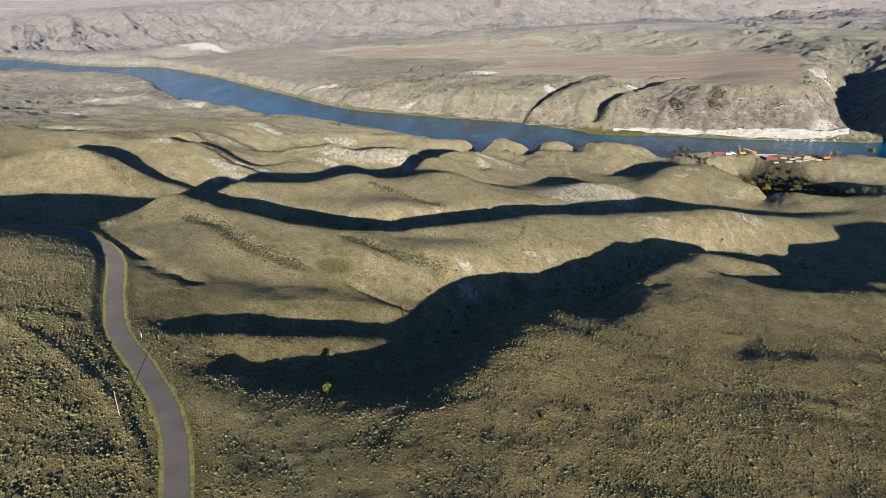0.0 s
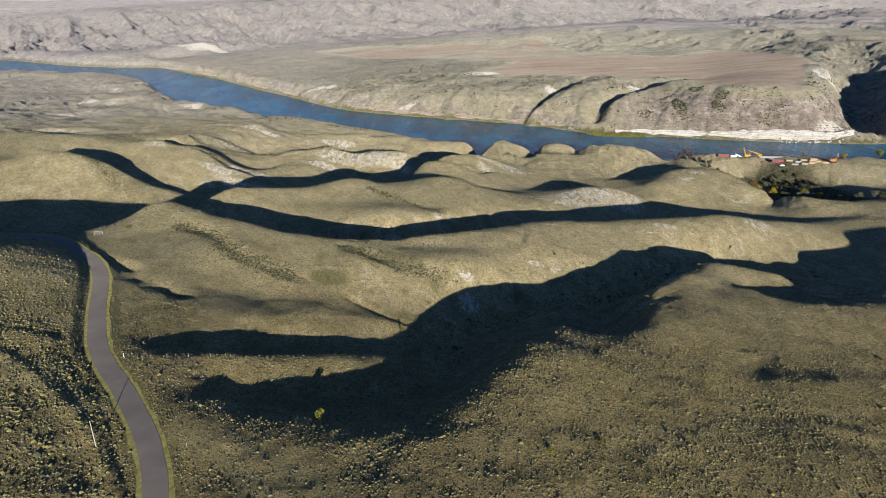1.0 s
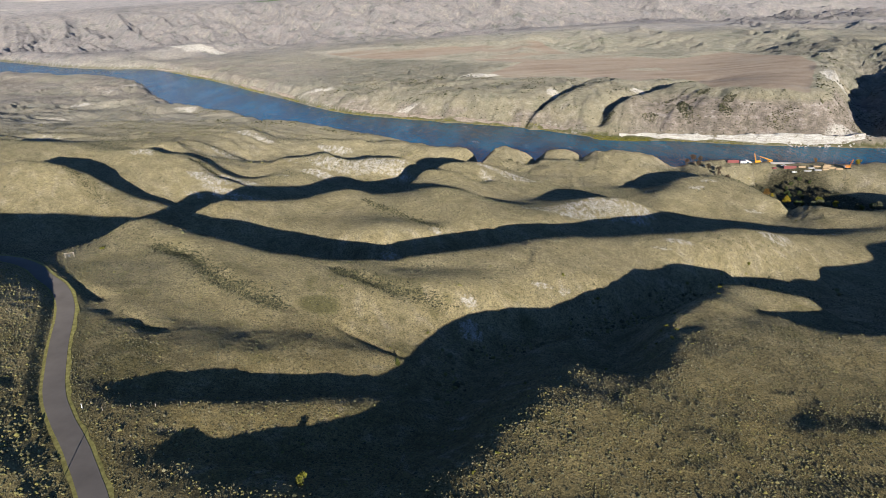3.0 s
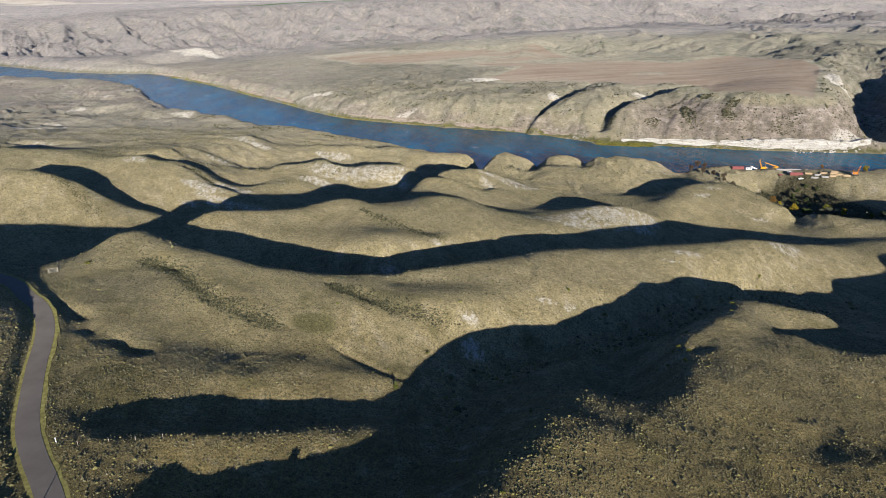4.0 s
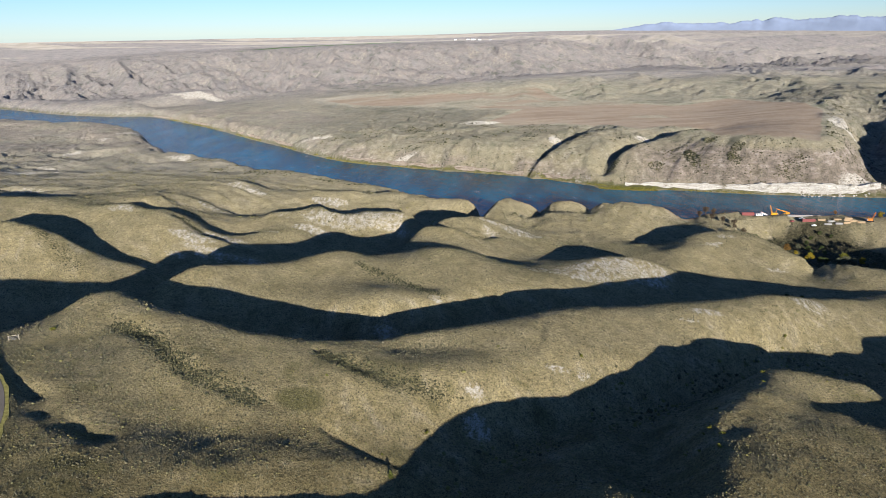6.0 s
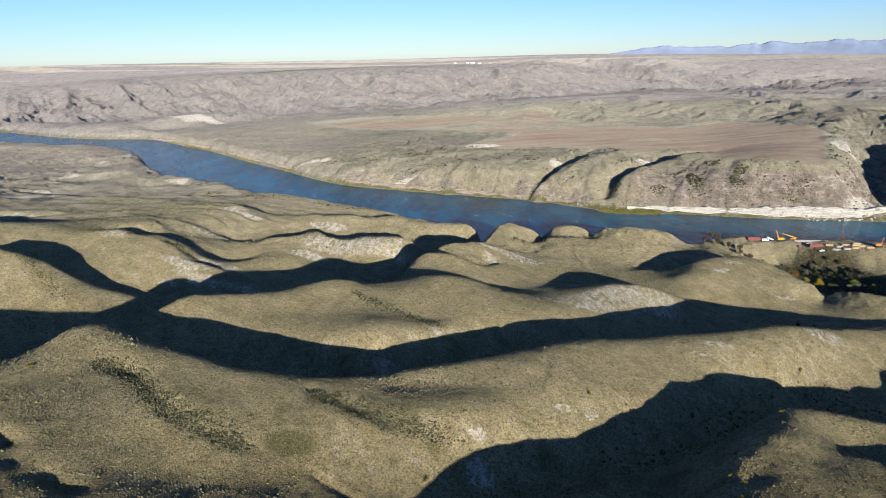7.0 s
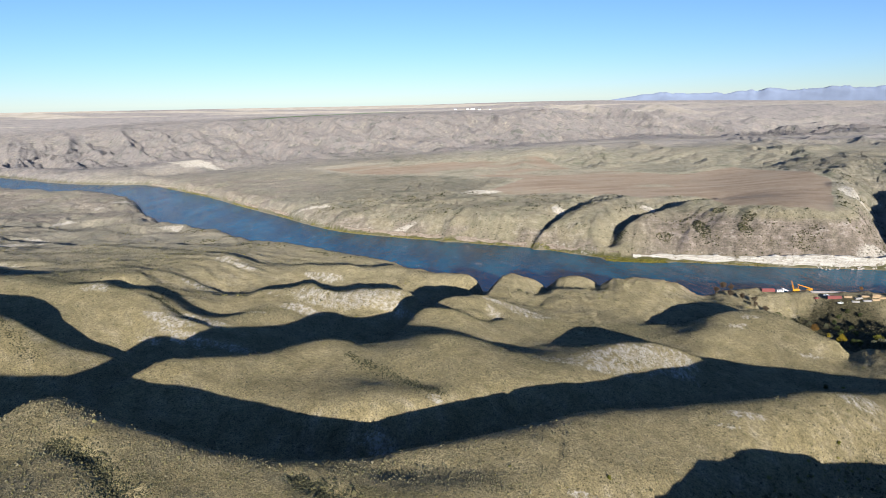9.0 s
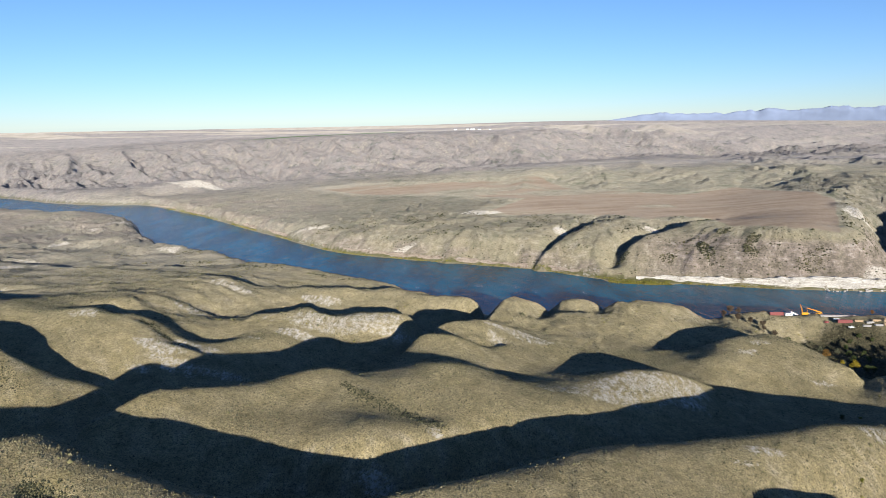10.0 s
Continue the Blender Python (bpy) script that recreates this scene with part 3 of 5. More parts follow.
def attr(nt, name):
    n = nt.nodes.new("ShaderNodeAttribute")
    n.attribute_name = name
    return n.outputs["Fac"]


def bumped(nt, bsdf, fac, strength, distance):
    n = node(nt, "ShaderNodeBump", Strength=strength, Distance=distance)
    nt.links.new(fac, n.inputs["Height"])
    nt.links.new(n.outputs[0], bsdf.inputs["Normal"])


def plain(name, color, rough=0.7, metal=0.0, vary=0.25, scale=3.0):
    """A painted or natural surface with a little unevenness."""
    m, nt, b = material(name, rough)
    lo, hi = tuple(c * (1 - vary) for c in color), tuple(min(1, c * (1 + vary)) for c in color)
    nt.links.new(ramp_of(nt, noise_of(nt, scale, 5), [(0.3, lo), (0.7, hi)]), b.inputs["Base Color"])
    b.inputs["Metallic"].default_value = metal
    return m


def make_ground_material():
    m, nt, b = material("prairie_soil_and_grass", 0.95)
    big, mid, fine, grit = noise_of(nt, 0.012, 5), noise_of(nt, 0.09, 6, 0.65), noise_of(nt, 1.3, 6, 0.75), noise_of(nt, 4.5, 3, 0.7)
    clump = noise_of(nt, 0.42, 5, 0.7)
    near = sums(nt, 'SUBTRACT', 1.0, attr(nt, "far"), True)
    grass = ramp_of(nt, mid, [(0.3, (0.196, 0.166, 0.098)), (0.5, (0.260, 0.221, 0.134)), (0.72, (0.331, 0.282, 0.178))])
    # haze put into the colour by distance: greyer first, then mauve
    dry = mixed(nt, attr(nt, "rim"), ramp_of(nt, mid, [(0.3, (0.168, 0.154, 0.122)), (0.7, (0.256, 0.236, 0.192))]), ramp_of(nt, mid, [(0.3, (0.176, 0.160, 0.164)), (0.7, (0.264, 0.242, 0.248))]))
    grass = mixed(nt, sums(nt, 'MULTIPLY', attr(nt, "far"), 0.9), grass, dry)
    grass = mixed(nt, attr(nt, "olive"), grass, ramp_of(nt, mid, [(0.3, (0.134, 0.104, 0.042)), (0.7, (0.212, 0.166, 0.070))]))
    draws = noise_of(nt, 0.02, 8, 0.72)
    grass = mixed(nt, attr(nt, "far"), grass, mixed(nt, 1.0, grass, ramp_of(nt, draws, [(0.36, (0.62, 0.67, 0.62)), (0.46, (0.94, 0.95, 0.93)), (0.66, (1.15, 1.10, 1.05))]), 'MULTIPLY'))
    # bare slope under the far terrace: earth, wash lines and shrubs
    earth = noise_of(nt, 0.07, 8, 0.75)
    scar_bed = node(nt, "ShaderNodeMapping", Scale=(0.05, 0.05, 0.28))
    nt.links.new(nt.nodes.new("ShaderNodeTexCoord").outputs["Object"], scar_bed.inputs["Vector"])
    layer = noise_of(nt, 1.0, 6, 0.75, scar_bed.outputs[0])
    scar = ramp_of(nt, sums(nt, 'ADD', sums(nt, 'MULTIPLY', earth, 0.6), sums(nt, 'MULTIPLY', layer, 0.4)), [(0.36, (0.070, 0.066, 0.046)), (0.44, (0.145, 0.122, 0.100)), (0.54, (0.230, 0.190, 0.168)), (0.64, (0.40, 0.355, 0.325))])
    grass = mixed(nt, attr(nt, "scar"), grass, scar)
    # washed lines on steep ground
    soil = ramp_of(nt, clump, [(0.35, (0.27, 0.235, 0.185)), (0.65, (0.40, 0.355, 0.29))])
    grass = mixed(nt, sums(nt, 'MULTIPLY', attr(nt, "worn"), sums(nt, 'MULTIPLY', sums(nt, 'SUBTRACT', mid, 0.42), 3.0, True)), grass, soil)
    # tufts and bare soil between them
    speck = ramp_of(nt, fine, [(0.37, (0.42, 0.43, 0.42)), (0.47, (0.92, 0.91, 0.88)), (0.62, (1.36, 1.31, 1.20))])
    grass = mixed(nt, near, grass, mixed(nt, 1.0, grass, speck, 'MULTIPLY'))
    grass = mixed(nt, 0.8, grass, mixed(nt, 1.0, grass, ramp_of(nt, clump, [(0.36, (0.68, 0.69, 0.68)), (0.5, (1.0, 1.0, 1.0)), (0.66, (1.2, 1.18, 1.13))]), 'MULTIPLY'))
    grass = mixed(nt, 0.4, grass, mixed(nt, 1.0, grass, ramp_of(nt, grit, [(0.35, (0.5, 0.5, 0.5)), (0.65, (1.3, 1.3, 1.3))]), 'MULTIPLY'))
    # single tufts and bushes too small to build, close by and far off
    for cells, dark, edge, share in ((0.9, 0.50, 0.30, near), (0.24, 0.45, 0.13, near), (0.11, 0.50, 0.20, attr(nt, "relief"))):
        dots = node(nt, "ShaderNodeTexVoronoi", Scale=cells, Randomness=1.0)
        nt.links.new(nt.nodes.new("ShaderNodeTexCoord").outputs["Object"], dots.inputs["Vector"])
        spot_tone = ramp_of(nt, dots.outputs["Distance"], [(edge * 0.55, (dark, dark, dark * 0.96)), (edge, (1.05, 1.045, 1.02))])
        grown = sums(nt, 'MULTIPLY', share, sums(nt, 'MULTIPLY', sums(nt, 'SUBTRACT', noise_of(nt, 0.035, 5, 0.6), 0.34), 4.0, True))
        grass = mixed(nt, grown, grass, mixed(nt, 1.0, grass, spot_tone, 'MULTIPLY'))
    grass = mixed(nt, attr(nt, "lush"), grass, ramp_of(nt, fine, [(0.35, (0.036, 0.042, 0.016)), (0.65, (0.110, 0.104, 0.034))]))
    # the hollow's cast shade put into the ground colour as dark brush
    grass = mixed(nt, attr(nt, "shaded_thicket"), grass, ramp_of(nt, clump, [(0.35, (0.030, 0.028, 0.016)), (0.5, (0.055, 0.048, 0.028)), (0.65, (0.120, 0.104, 0.062))]))
    # clay shows through in ragged streaks
    clay = ramp_of(nt, noise_of(nt, 0.5, 8, 0.75), [(0.30, (0.29, 0.25, 0.20)), (0.48, (0.44, 0.40, 0.34)), (0.66, (0.58, 0.535, 0.47))])
    lean = node(nt, "ShaderNodeMapping", Scale=(0.30, 0.10, 0.5), Rotation=(0, 0, radians(24)))
    nt.links.new(nt.nodes.new("ShaderNodeTexCoord").outputs["Object"], lean.inputs["Vector"])
    streak = sums(nt, 'ADD', sums(nt, 'MULTIPLY', noise_of(nt, 1.0, 8, 0.75, lean.outputs[0]), 0.65), sums(nt, 'MULTIPLY', noise_of(nt, 0.9, 5, 0.7), 0.35))
    patch = sums(nt, 'ADD', attr(nt, "pale"), sums(nt, 'MULTIPLY', sums(nt, 'SUBTRACT', streak, 0.5), 4.2))
    patch = sums(nt, 'MULTIPLY', sums(nt, 'MULTIPLY', sums(nt, 'SUBTRACT', patch, 0.58), sums(nt, 'MULTIPLY', attr(nt, "pale"), 3.0, True)), 2.5, True)
    col = mixed(nt, patch, grass, clay)
    till = ramp_of(nt, mid, [(0.3, (0.172, 0.132, 0.098)), (0.7, (0.210, 0.164, 0.124))])
    rows = node(nt, "ShaderNodeMapping", Scale=(0.006, 0.05, 0.05), Rotation=(0, 0, radians(-12)))
    nt.links.new(nt.nodes.new("ShaderNodeTexCoord").outputs["Object"], rows.inputs["Vector"])
    furrow = noise_of(nt, 1.0, 6, 0.7, rows.outputs[0])
    till = mixed(nt, 1.0, till, ramp_of(nt, furrow, [(0.36, (0.78, 0.76, 0.74)), (0.5, (1.0, 1.0, 1.0)), (0.64, (1.16, 1.2, 1.22))]), 'MULTIPLY')
    till = mixed(nt, sums(nt, 'MULTIPLY', sums(nt, 'SUBTRACT', big, 0.5), 5.0, True), till, (0.200, 0.165, 0.128))
    col = mixed(nt, attr(nt, "tilled"), col, till)
    col = mixed(nt, attr(nt, "straw_haze"), col, ramp_of(nt, big, [(0.4, (0.29, 0.255, 0.205)), (0.6, (0.38, 0.34, 0.285))]))
    col = mixed(nt, attr(nt, "hay"), col, ramp_of(nt, fine, [(0.35, (0.185, 0.150, 0.066)), (0.65, (0.315, 0.262, 0.132))]))
    col = mixed(nt, attr(nt, "crop"), col, (0.075, 0.125, 0.05))
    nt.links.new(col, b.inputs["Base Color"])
    # relief: tufts close by, small gullies far away, none on ploughed land
    small = sums(nt, 'MULTIPLY', sums(nt, 'ADD', sums(nt, 'ADD', fine, sums(nt, 'MULTIPLY', grit, 0.4)), sums(nt, 'MULTIPLY', clump, 1.1)), sums(nt, 'ADD', 0.25, sums(nt, 'MULTIPLY', near, 0.75)))
    wide = sums(nt, 'MULTIPLY', sums(nt, 'ADD', sums(nt, 'MULTIPLY', draws, 10.0), sums(nt, 'MULTIPLY', noise_of(nt, 0.08, 6, 0.7), 3.0)), attr(nt, "relief"))
    bumped(nt, b, sums(nt, 'ADD', small, wide), 0.9, 1.0)
    return m


def make_water_material():
    m, nt, b = material("river_water", 0.08)
    coords = nt.nodes.new("ShaderNodeTexCoord").outputs["Object"]
    mapping = node(nt, "ShaderNodeMapping", Scale=(1.4, 0.45, 1.0), Rotation=(0, 0, radians(-40)))
    nt.links.new(coords, mapping.inputs["Vector"])
    long = noise_of(nt, 0.02, 4, 0.5, mapping.outputs[0])
    chop = noise_of(nt, 0.35, 4, 0.6, mapping.outputs[0])
    col = ramp_of(nt, long, [(0.34, (0.001, 0.062, 0.115)), (0.5, (0.001, 0.092, 0.162)), (0.66, (0.003, 0.130, 0.215))])
    foam = sums(nt, 'MULTIPLY', sums(nt, 'SUBTRACT', sums(nt, 'MULTIPLY', noise_of(nt, 0.045, 2, 0.5, mapping.outputs[0]), noise_of(nt, 0.5, 4, 0.7, mapping.outputs[0])), 0.40), 12.0, True)
    col = mixed(nt, foam, col, (0.55, 0.60, 0.62))
    nt.links.new(col, b.inputs["Base Color"])
    b.inputs["IOR"].default_value = 1.33
    b.inputs["Specular IOR Level"].default_value = 0.14
    b.inputs["Diffuse Roughness"].default_value = 0.0
    bumped(nt, b, sums(nt, 'ADD', chop, sums(nt, 'MULTIPLY', noise_of(nt, 0.09, 3, 0.6, mapping.outputs[0]), 2.0)), 1.0, 0.9)
    return m


GROUND, WATER_MAT = make_ground_material(), make_water_material()
ASPHALT = plain("worn_asphalt", (0.114, 0.099, 0.087), 0.9, 0, 0.16, 0.12)
VERGE = plain("dry_verge_grass", (0.170, 0.152, 0.052), 0.95, 0, 0.4, 0.7)


# ---- structure ----
def mesh_of(name, verts, faces, mat, smooth=False):
    me = bpy.data.meshes.new(name)
    me.from_pydata([tuple(v) for v in verts], [], [tuple(f) for f in faces])
    me.materials.append(mat)
    if smooth:
        me.polygons.foreach_set("use_smooth", [True] * len(me.polygons))
    me.update()
    return me


CROP = [(-997, 3454), (-785, 3612), (-519, 3762), (-169, 3945), (-260, 4010), (-533, 3861), (-806, 3710)]
PALE = [(-690, 1505, 45, 24), (-668, 1308, 26, 14), (-442, 1208, 24, 10), (-287, 1060, 26, 8), (-600, 1112, 30, 10), (-414, 740, 24, 10), (-145, 560, 20, 9), (-172, 552, 16, 5), (-85, 680, 75, 22), (-205, 780, 26, 14), (-165, 590, 22, 12), (-190, 572, 22, 10), (214, 460, 15, 22), (128, 520, 45, 26), (95, 505, 25, 18), (-4, 430, 5, 4), (-214, 690, 16, 10), (60, 342, 4, 3), (70, 640, 22, 16), (40, 622, 10, 16),
        (226, 612, 13, 6), (244, 628, 10, 5), (140, 411, 13, 5), (205, 462, 16, 14), (60, 425, 14, 5), (20, 405, 9, 4), (262, 575, 12, 5), (282, 505, 14, 6), (-28, 400, 10, 4), (-255, 600, 14, 10), (12, 319, 6, 5), (-118, 790, 30, 12), (-560, 1000, 40, 20), (-350, 1000, 40, 16), (196, 1212, 16, 22), (330, 1172, 20, 10), (80, 1385, 45, 22), (572, 952, 50, 14), (655, 1180, 20, 40), (-760, 2240, 110, 45), (-650, 1560, 60, 30), (-240, 1390, 50, 8), (-60, 1215, 40, 8), (120, 520, 30, 16),
        (560, 962, 22, 9), (-4, 428, 7, 4), (-178, 560, 22, 6), (-194, 547, 10, 4), (155, 531, 10, 8), (113, 513, 26, 10), (70, 503, 18, 8), (219, 610, 6, 4), (-116, 648, 20, 10), (-145, 627, 12, 6), (-40, 694, 14, 7), (49, 342, 6, 3), (127, 401, 9, 3), (12, 307, 6, 6), (66, 634, 12, 5), (44, 648, 14, 5)]


TRACK_A = [(-72, 166), (-65, 164), (-55, 162), (-46, 157), (-35, 149), (-25, 139), (-15, 131), (-5, 120)]
TRACK_C = [(-68, 163), (-64, 160), (-53, 152), (-39, 139), (-31, 130), (-24, 120)]
TRACK_D = [(-165, 202), (-148, 198), (-135, 194), (-123, 188), (-115, 186), (-104, 176)]
TRACK_B = [(-152, 300), (-160, 318), (-154, 327), (-144, 332), (-134, 339), (-126, 350)]


def land_cover(x, y, z):
    """Where clay, crops, stubble, green, far haze tones and hollow shade lie, 0 to 1 each."""
    wob = (fbm(x / 30, y / 30, 3, 81) - 0.5)
    pale = np.zeros(len(x))
    for cx, cy, rx, ry in PALE:
        pale = np.maximum(pale, 1 - ramp(np.hypot((x - cx) / rx, (y - cy) / ry) + wob * 0.9, 0.6, 1.15))
    pale = pale * (0.74 + 0.2 * ramp(y, 850, 950))
    bank = ((z < -71) & (z > -84) & (y > 850)) * ramp(fbm(x / 30, y / 30, 3, 91), 0.42, 0.62)
    pale = np.maximum(pale, bank * 0.55)
    bad = ramp(y, 2200, 2700) * ramp(z, -60, -20) * (1 - ramp(np.hypot(x, y), 3500, 3900))
    pale = np.maximum(pale, bad * ramp(ridged(x / 80, y / 120, 3, 17), 0.45, 0.75) * 0.4)
    tilled = ramp(inside(x, y, FIELD) + wob * 5, -1, 1) * (1 - 0.85 * ramp(fbm(x / 260, y / 90, 3, 77), 0.56, 0.66) * (x < 430))
    crop = ramp(inside(x, y, CROP), -10, 20)
    r = np.hypot(x, y)
    strips = (fbm(x / 900, y / 160, 2, 33) + 0.15 * vnoise(x / 300, y / 300, 4))
    straw_haze = ramp(r + 300 * wob, 3900, 4200) * ramp(strips, 0.52, 0.60) * 0.75 * (1 - 0.6 * ramp(x, 900, 1600))
    straw_haze = np.maximum(straw_haze, ramp(y, 2200, 2300) * (1 - ramp(y, 2450, 2600)) * ramp(x, 300, 600) * ramp(strips, 0.50, 0.56) * 0.4 * (1 - ramp(y, 2380, 2480)))
    # distance: greys the colour for haze and fades near detail
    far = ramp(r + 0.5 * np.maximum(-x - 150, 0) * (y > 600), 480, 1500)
    lush = ramp(fbm(x / 14, y / 14, 3, 19), 0.66, 0.74) * (y < 330) * 0.35
    lush = np.maximum(lush, (1 - ramp(np.hypot((x + 108) / 12, (y - 250) / 5) + wob, 0.5, 1.2)) * 0.45)
    lush = np.maximum(lush, (1 - ramp(np.hypot((x - 2) / 16, (y - 588) / 9) + wob, 0.4, 1.1)) * 0.5)
    lush = np.maximum(lush, np.maximum(1 - ramp(np.hypot((x + 53) / 9, (y - 301) / 6), 0.7, 1.2), 0) * 0.7)
    lush = np.maximum(lush, (1 - ramp(np.hypot((x - 262) / 45, (y - 1002) / 9), 0.6, 1.1)) * ramp(z, -83.6, -83) * 0.95)
    # mask of the shade painted over the riverside hollow
    shaded_thicket = (ramp(x, 285, 315) * ramp(y, 590, 620) * (1 - ramp(y + 0.55 * np.maximum(345 - x, 0) - 0.1 * np.maximum(x - 345, 0), 712, 730)) * (1 - 0.85 * ramp(x + 0.2 * (y - 650), 385, 415)) * 0.95)
    edge = np.full(len(x), 99.0)
    k = np.flatnonzero((z > -85) & (z < -78) & (y > 860))
    edge[k] = to_line(x[k], y[k], FAR_LINE)[0]
    lush = np.maximum(lush, (1 - ramp(edge, 6, 16)) * ramp(z, -84.5, -82) * (z < -79) * 0.9)
    olive = (1 - ramp(y + 0.25 * np.maximum(-x - 60, 0), 190, 360)) * 0.75
    rd = road_near(x, y)[0]
    lush = np.maximum(lush, (1 - ramp(rd, 4.5, 9)) * 0.35)
    scar = ramp(x, 235, 330) * (1 - ramp(x, 640, 700)) * ramp(z, -80, -70) * (1 - ramp(z, -34, -26)) * (y > 930) * (1 - ramp(y, 1060, 1120)) * 0.9
    scar = np.maximum(scar, (y > 930) * (y < 2000) * ramp(z, -82, -76) * (1 - ramp(z, -66, -58)) * ramp(fbm(x / 50, y / 50, 3, 95), 0.4, 0.6) * 0.7)
    path = np.full(len(x), 99.0)
    k = np.flatnonzero((y > 90) & (y < 370) & (x > -180) & (x < 10))
    path[k] = np.min([to_line(x[k], y[k], spaced([(p, q, 0) for p, q in line], 8))[0] for line in (TRACK_A, TRACK_B, TRACK_C, TRACK_D)], axis=0)
    # left plain paled towards straw, standing in for bright haze
    straw_haze = np.maximum(straw_haze, ramp(-x, 120, 380) * ramp(y, 620, 850) * (1 - ramp(y, 2000, 2300)) * 0.25 * (1 - tilled))
    hay = np.maximum((1 - ramp(np.abs(path - 1.0), 0.5, 1.6)) * 0.75, (1 - ramp(path + 5 * wob, 3, 9)) * 0.4)
    relief = far * (1 - 0.6 * ramp(y, 1500, 1650) * (1 - ramp(y, 2250, 2400)) * ramp(x, -150, 150)) * (1 - 0.9 * ramp(inside(x, y, FIELD), -50, 10)) * (1 - ramp(r, 3700, 4000))
    # how far the mauve haze colour has set in
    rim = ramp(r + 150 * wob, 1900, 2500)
    return dict(shaded_thicket=shaded_thicket, hay=hay, rim=rim, relief=relief, scar=scar, pale=pale, tilled=tilled, crop=crop, straw_haze=straw_haze, far=far, lush=lush, olive=olive)


FAR_LINE = spaced(FAR_EDGE, 40)


def make_ground():
    """One sheet to the horizon, finest where the flight looks."""
    side = np.radians(np.arange(48, 313, 5.0))
    inner = np.array([2, 10, 25, 45, 70, 95.0])
    ang, rad = np.r_[ANG, side], np.r_[inner, RAD]
    na, nr, ns = len(ang), len(rad), len(ANG)
    a, r = np.meshgrid(ang, rad)
    x, y, z, worn = CX + r * np.sin(a), CY + r * np.cos(a), np.zeros(a.shape), np.zeros(a.shape)
    z[6:, :ns], worn[6:, :ns] = GROUND_Z, GROUND_WORN
    z[:6] = height(x[:6].ravel(), y[:6].ravel()).reshape(6, na)
    z[6::6, ns:] = height(x[6::6, ns:].ravel(), y[6::6, ns:].ravel()).reshape(-1, na - ns)
    rows = np.arange(nr)
    for c in range(ns, na):
        z[6:, c] = np.interp(rows[6:], rows[6::6], z[6::6, c])
    x, y, z = x.ravel(), y.ravel(), z.ravel()
    i = (np.arange(nr - 1)[:, None] * na + np.arange(na)[None, :])
    j = (np.arange(nr - 1)[:, None] * na + (np.arange(na)[None, :] + 1) % na)
    quads = np.stack([i, j, j + na, i + na], -1).reshape(-1, 4)
    cap = np.arange(na)
    me = bpy.data.meshes.new("ground")
    me.vertices.add(len(x))
    me.vertices.foreach_set("co", np.column_stack([x, y, z]).astype(np.float32).ravel())
    loops = np.r_[quads.ravel(), cap]
    me.loops.add(len(loops))
    me.loops.foreach_set("vertex_index", loops.astype(np.int32))
    me.polygons.add(len(quads) + 1)
    me.polygons.foreach_set("loop_start", np.arange(len(quads) + 1, dtype=np.int32) * 4)
    me.polygons.foreach_set("use_smooth", np.ones(len(quads) + 1, bool))
    me.materials.append(GROUND)
    me.update(calc_edges=True)
    me.validate()
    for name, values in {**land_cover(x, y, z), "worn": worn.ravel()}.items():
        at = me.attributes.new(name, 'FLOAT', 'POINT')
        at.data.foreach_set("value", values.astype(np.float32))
    return tagged(new("ground", me), "dry prairie hills and coulees with pale clay patches", "ground", kind="structure")


ground = make_ground()


def make_water():
    xs, ys = np.linspace(-2600, 1100, 30), np.linspace(730, 2600, 20)
    v = [(x, y, WATER) for y in ys for x in xs]
    f = [(j * 30 + i, j * 30 + i + 1, (j + 1) * 30 + i + 1, (j + 1) * 30 + i) for j in range(19) for i in range(29)]
    return tagged(new("water", mesh_of("water", v, f, WATER_MAT)), "deep blue river with ripples and small white rapids", "river", kind="structure")


make_water()


def ribbon(name, line, half, lift, mat, crown=0.0, rag=0.0):
    p = spaced(line, 1.5)
    t = np.gradient(p[:, :2], axis=0)
    s = np.column_stack([-t[:, 1], t[:, 0]]) / np.linalg.norm(t, axis=1)[:, None]
    v, cols = [], (-1.0, -0.5, 0.0, 0.5, 1.0)
    for k, (q, d) in enumerate(zip(p, s)):
        for c in cols:
            w = half * (1 + rag * (float(vnoise(np.array([k / 3.0]), np.array([c * 9.0]), 3)[0]) - 0.5)) if abs(c) == 1 else half
            v.append((q[0] + d[0] * c * w, q[1] + d[1] * c * w, q[2] + lift + crown * (1 - c * c)))
    n = len(cols)
    f = [(k * n + c, k * n + c + 1, (k + 1) * n + c + 1, (k + 1) * n + c) for k in range(len(p) - 1) for c in range(n - 1)]
    return new(name, mesh_of(name, v, f, mat, True))


tagged(ribbon("verge", ROAD, 4.35, -0.08, VERGE, 0.02, 0.22), "yellow dry grass verge along the paved road", "verge", kind="structure")
tagged(ribbon("road", ROAD, 3.05, 0.0, ASPHALT, 0.05, 0.03), "narrow grey asphalt road winding past the hills", "road", kind="structure")


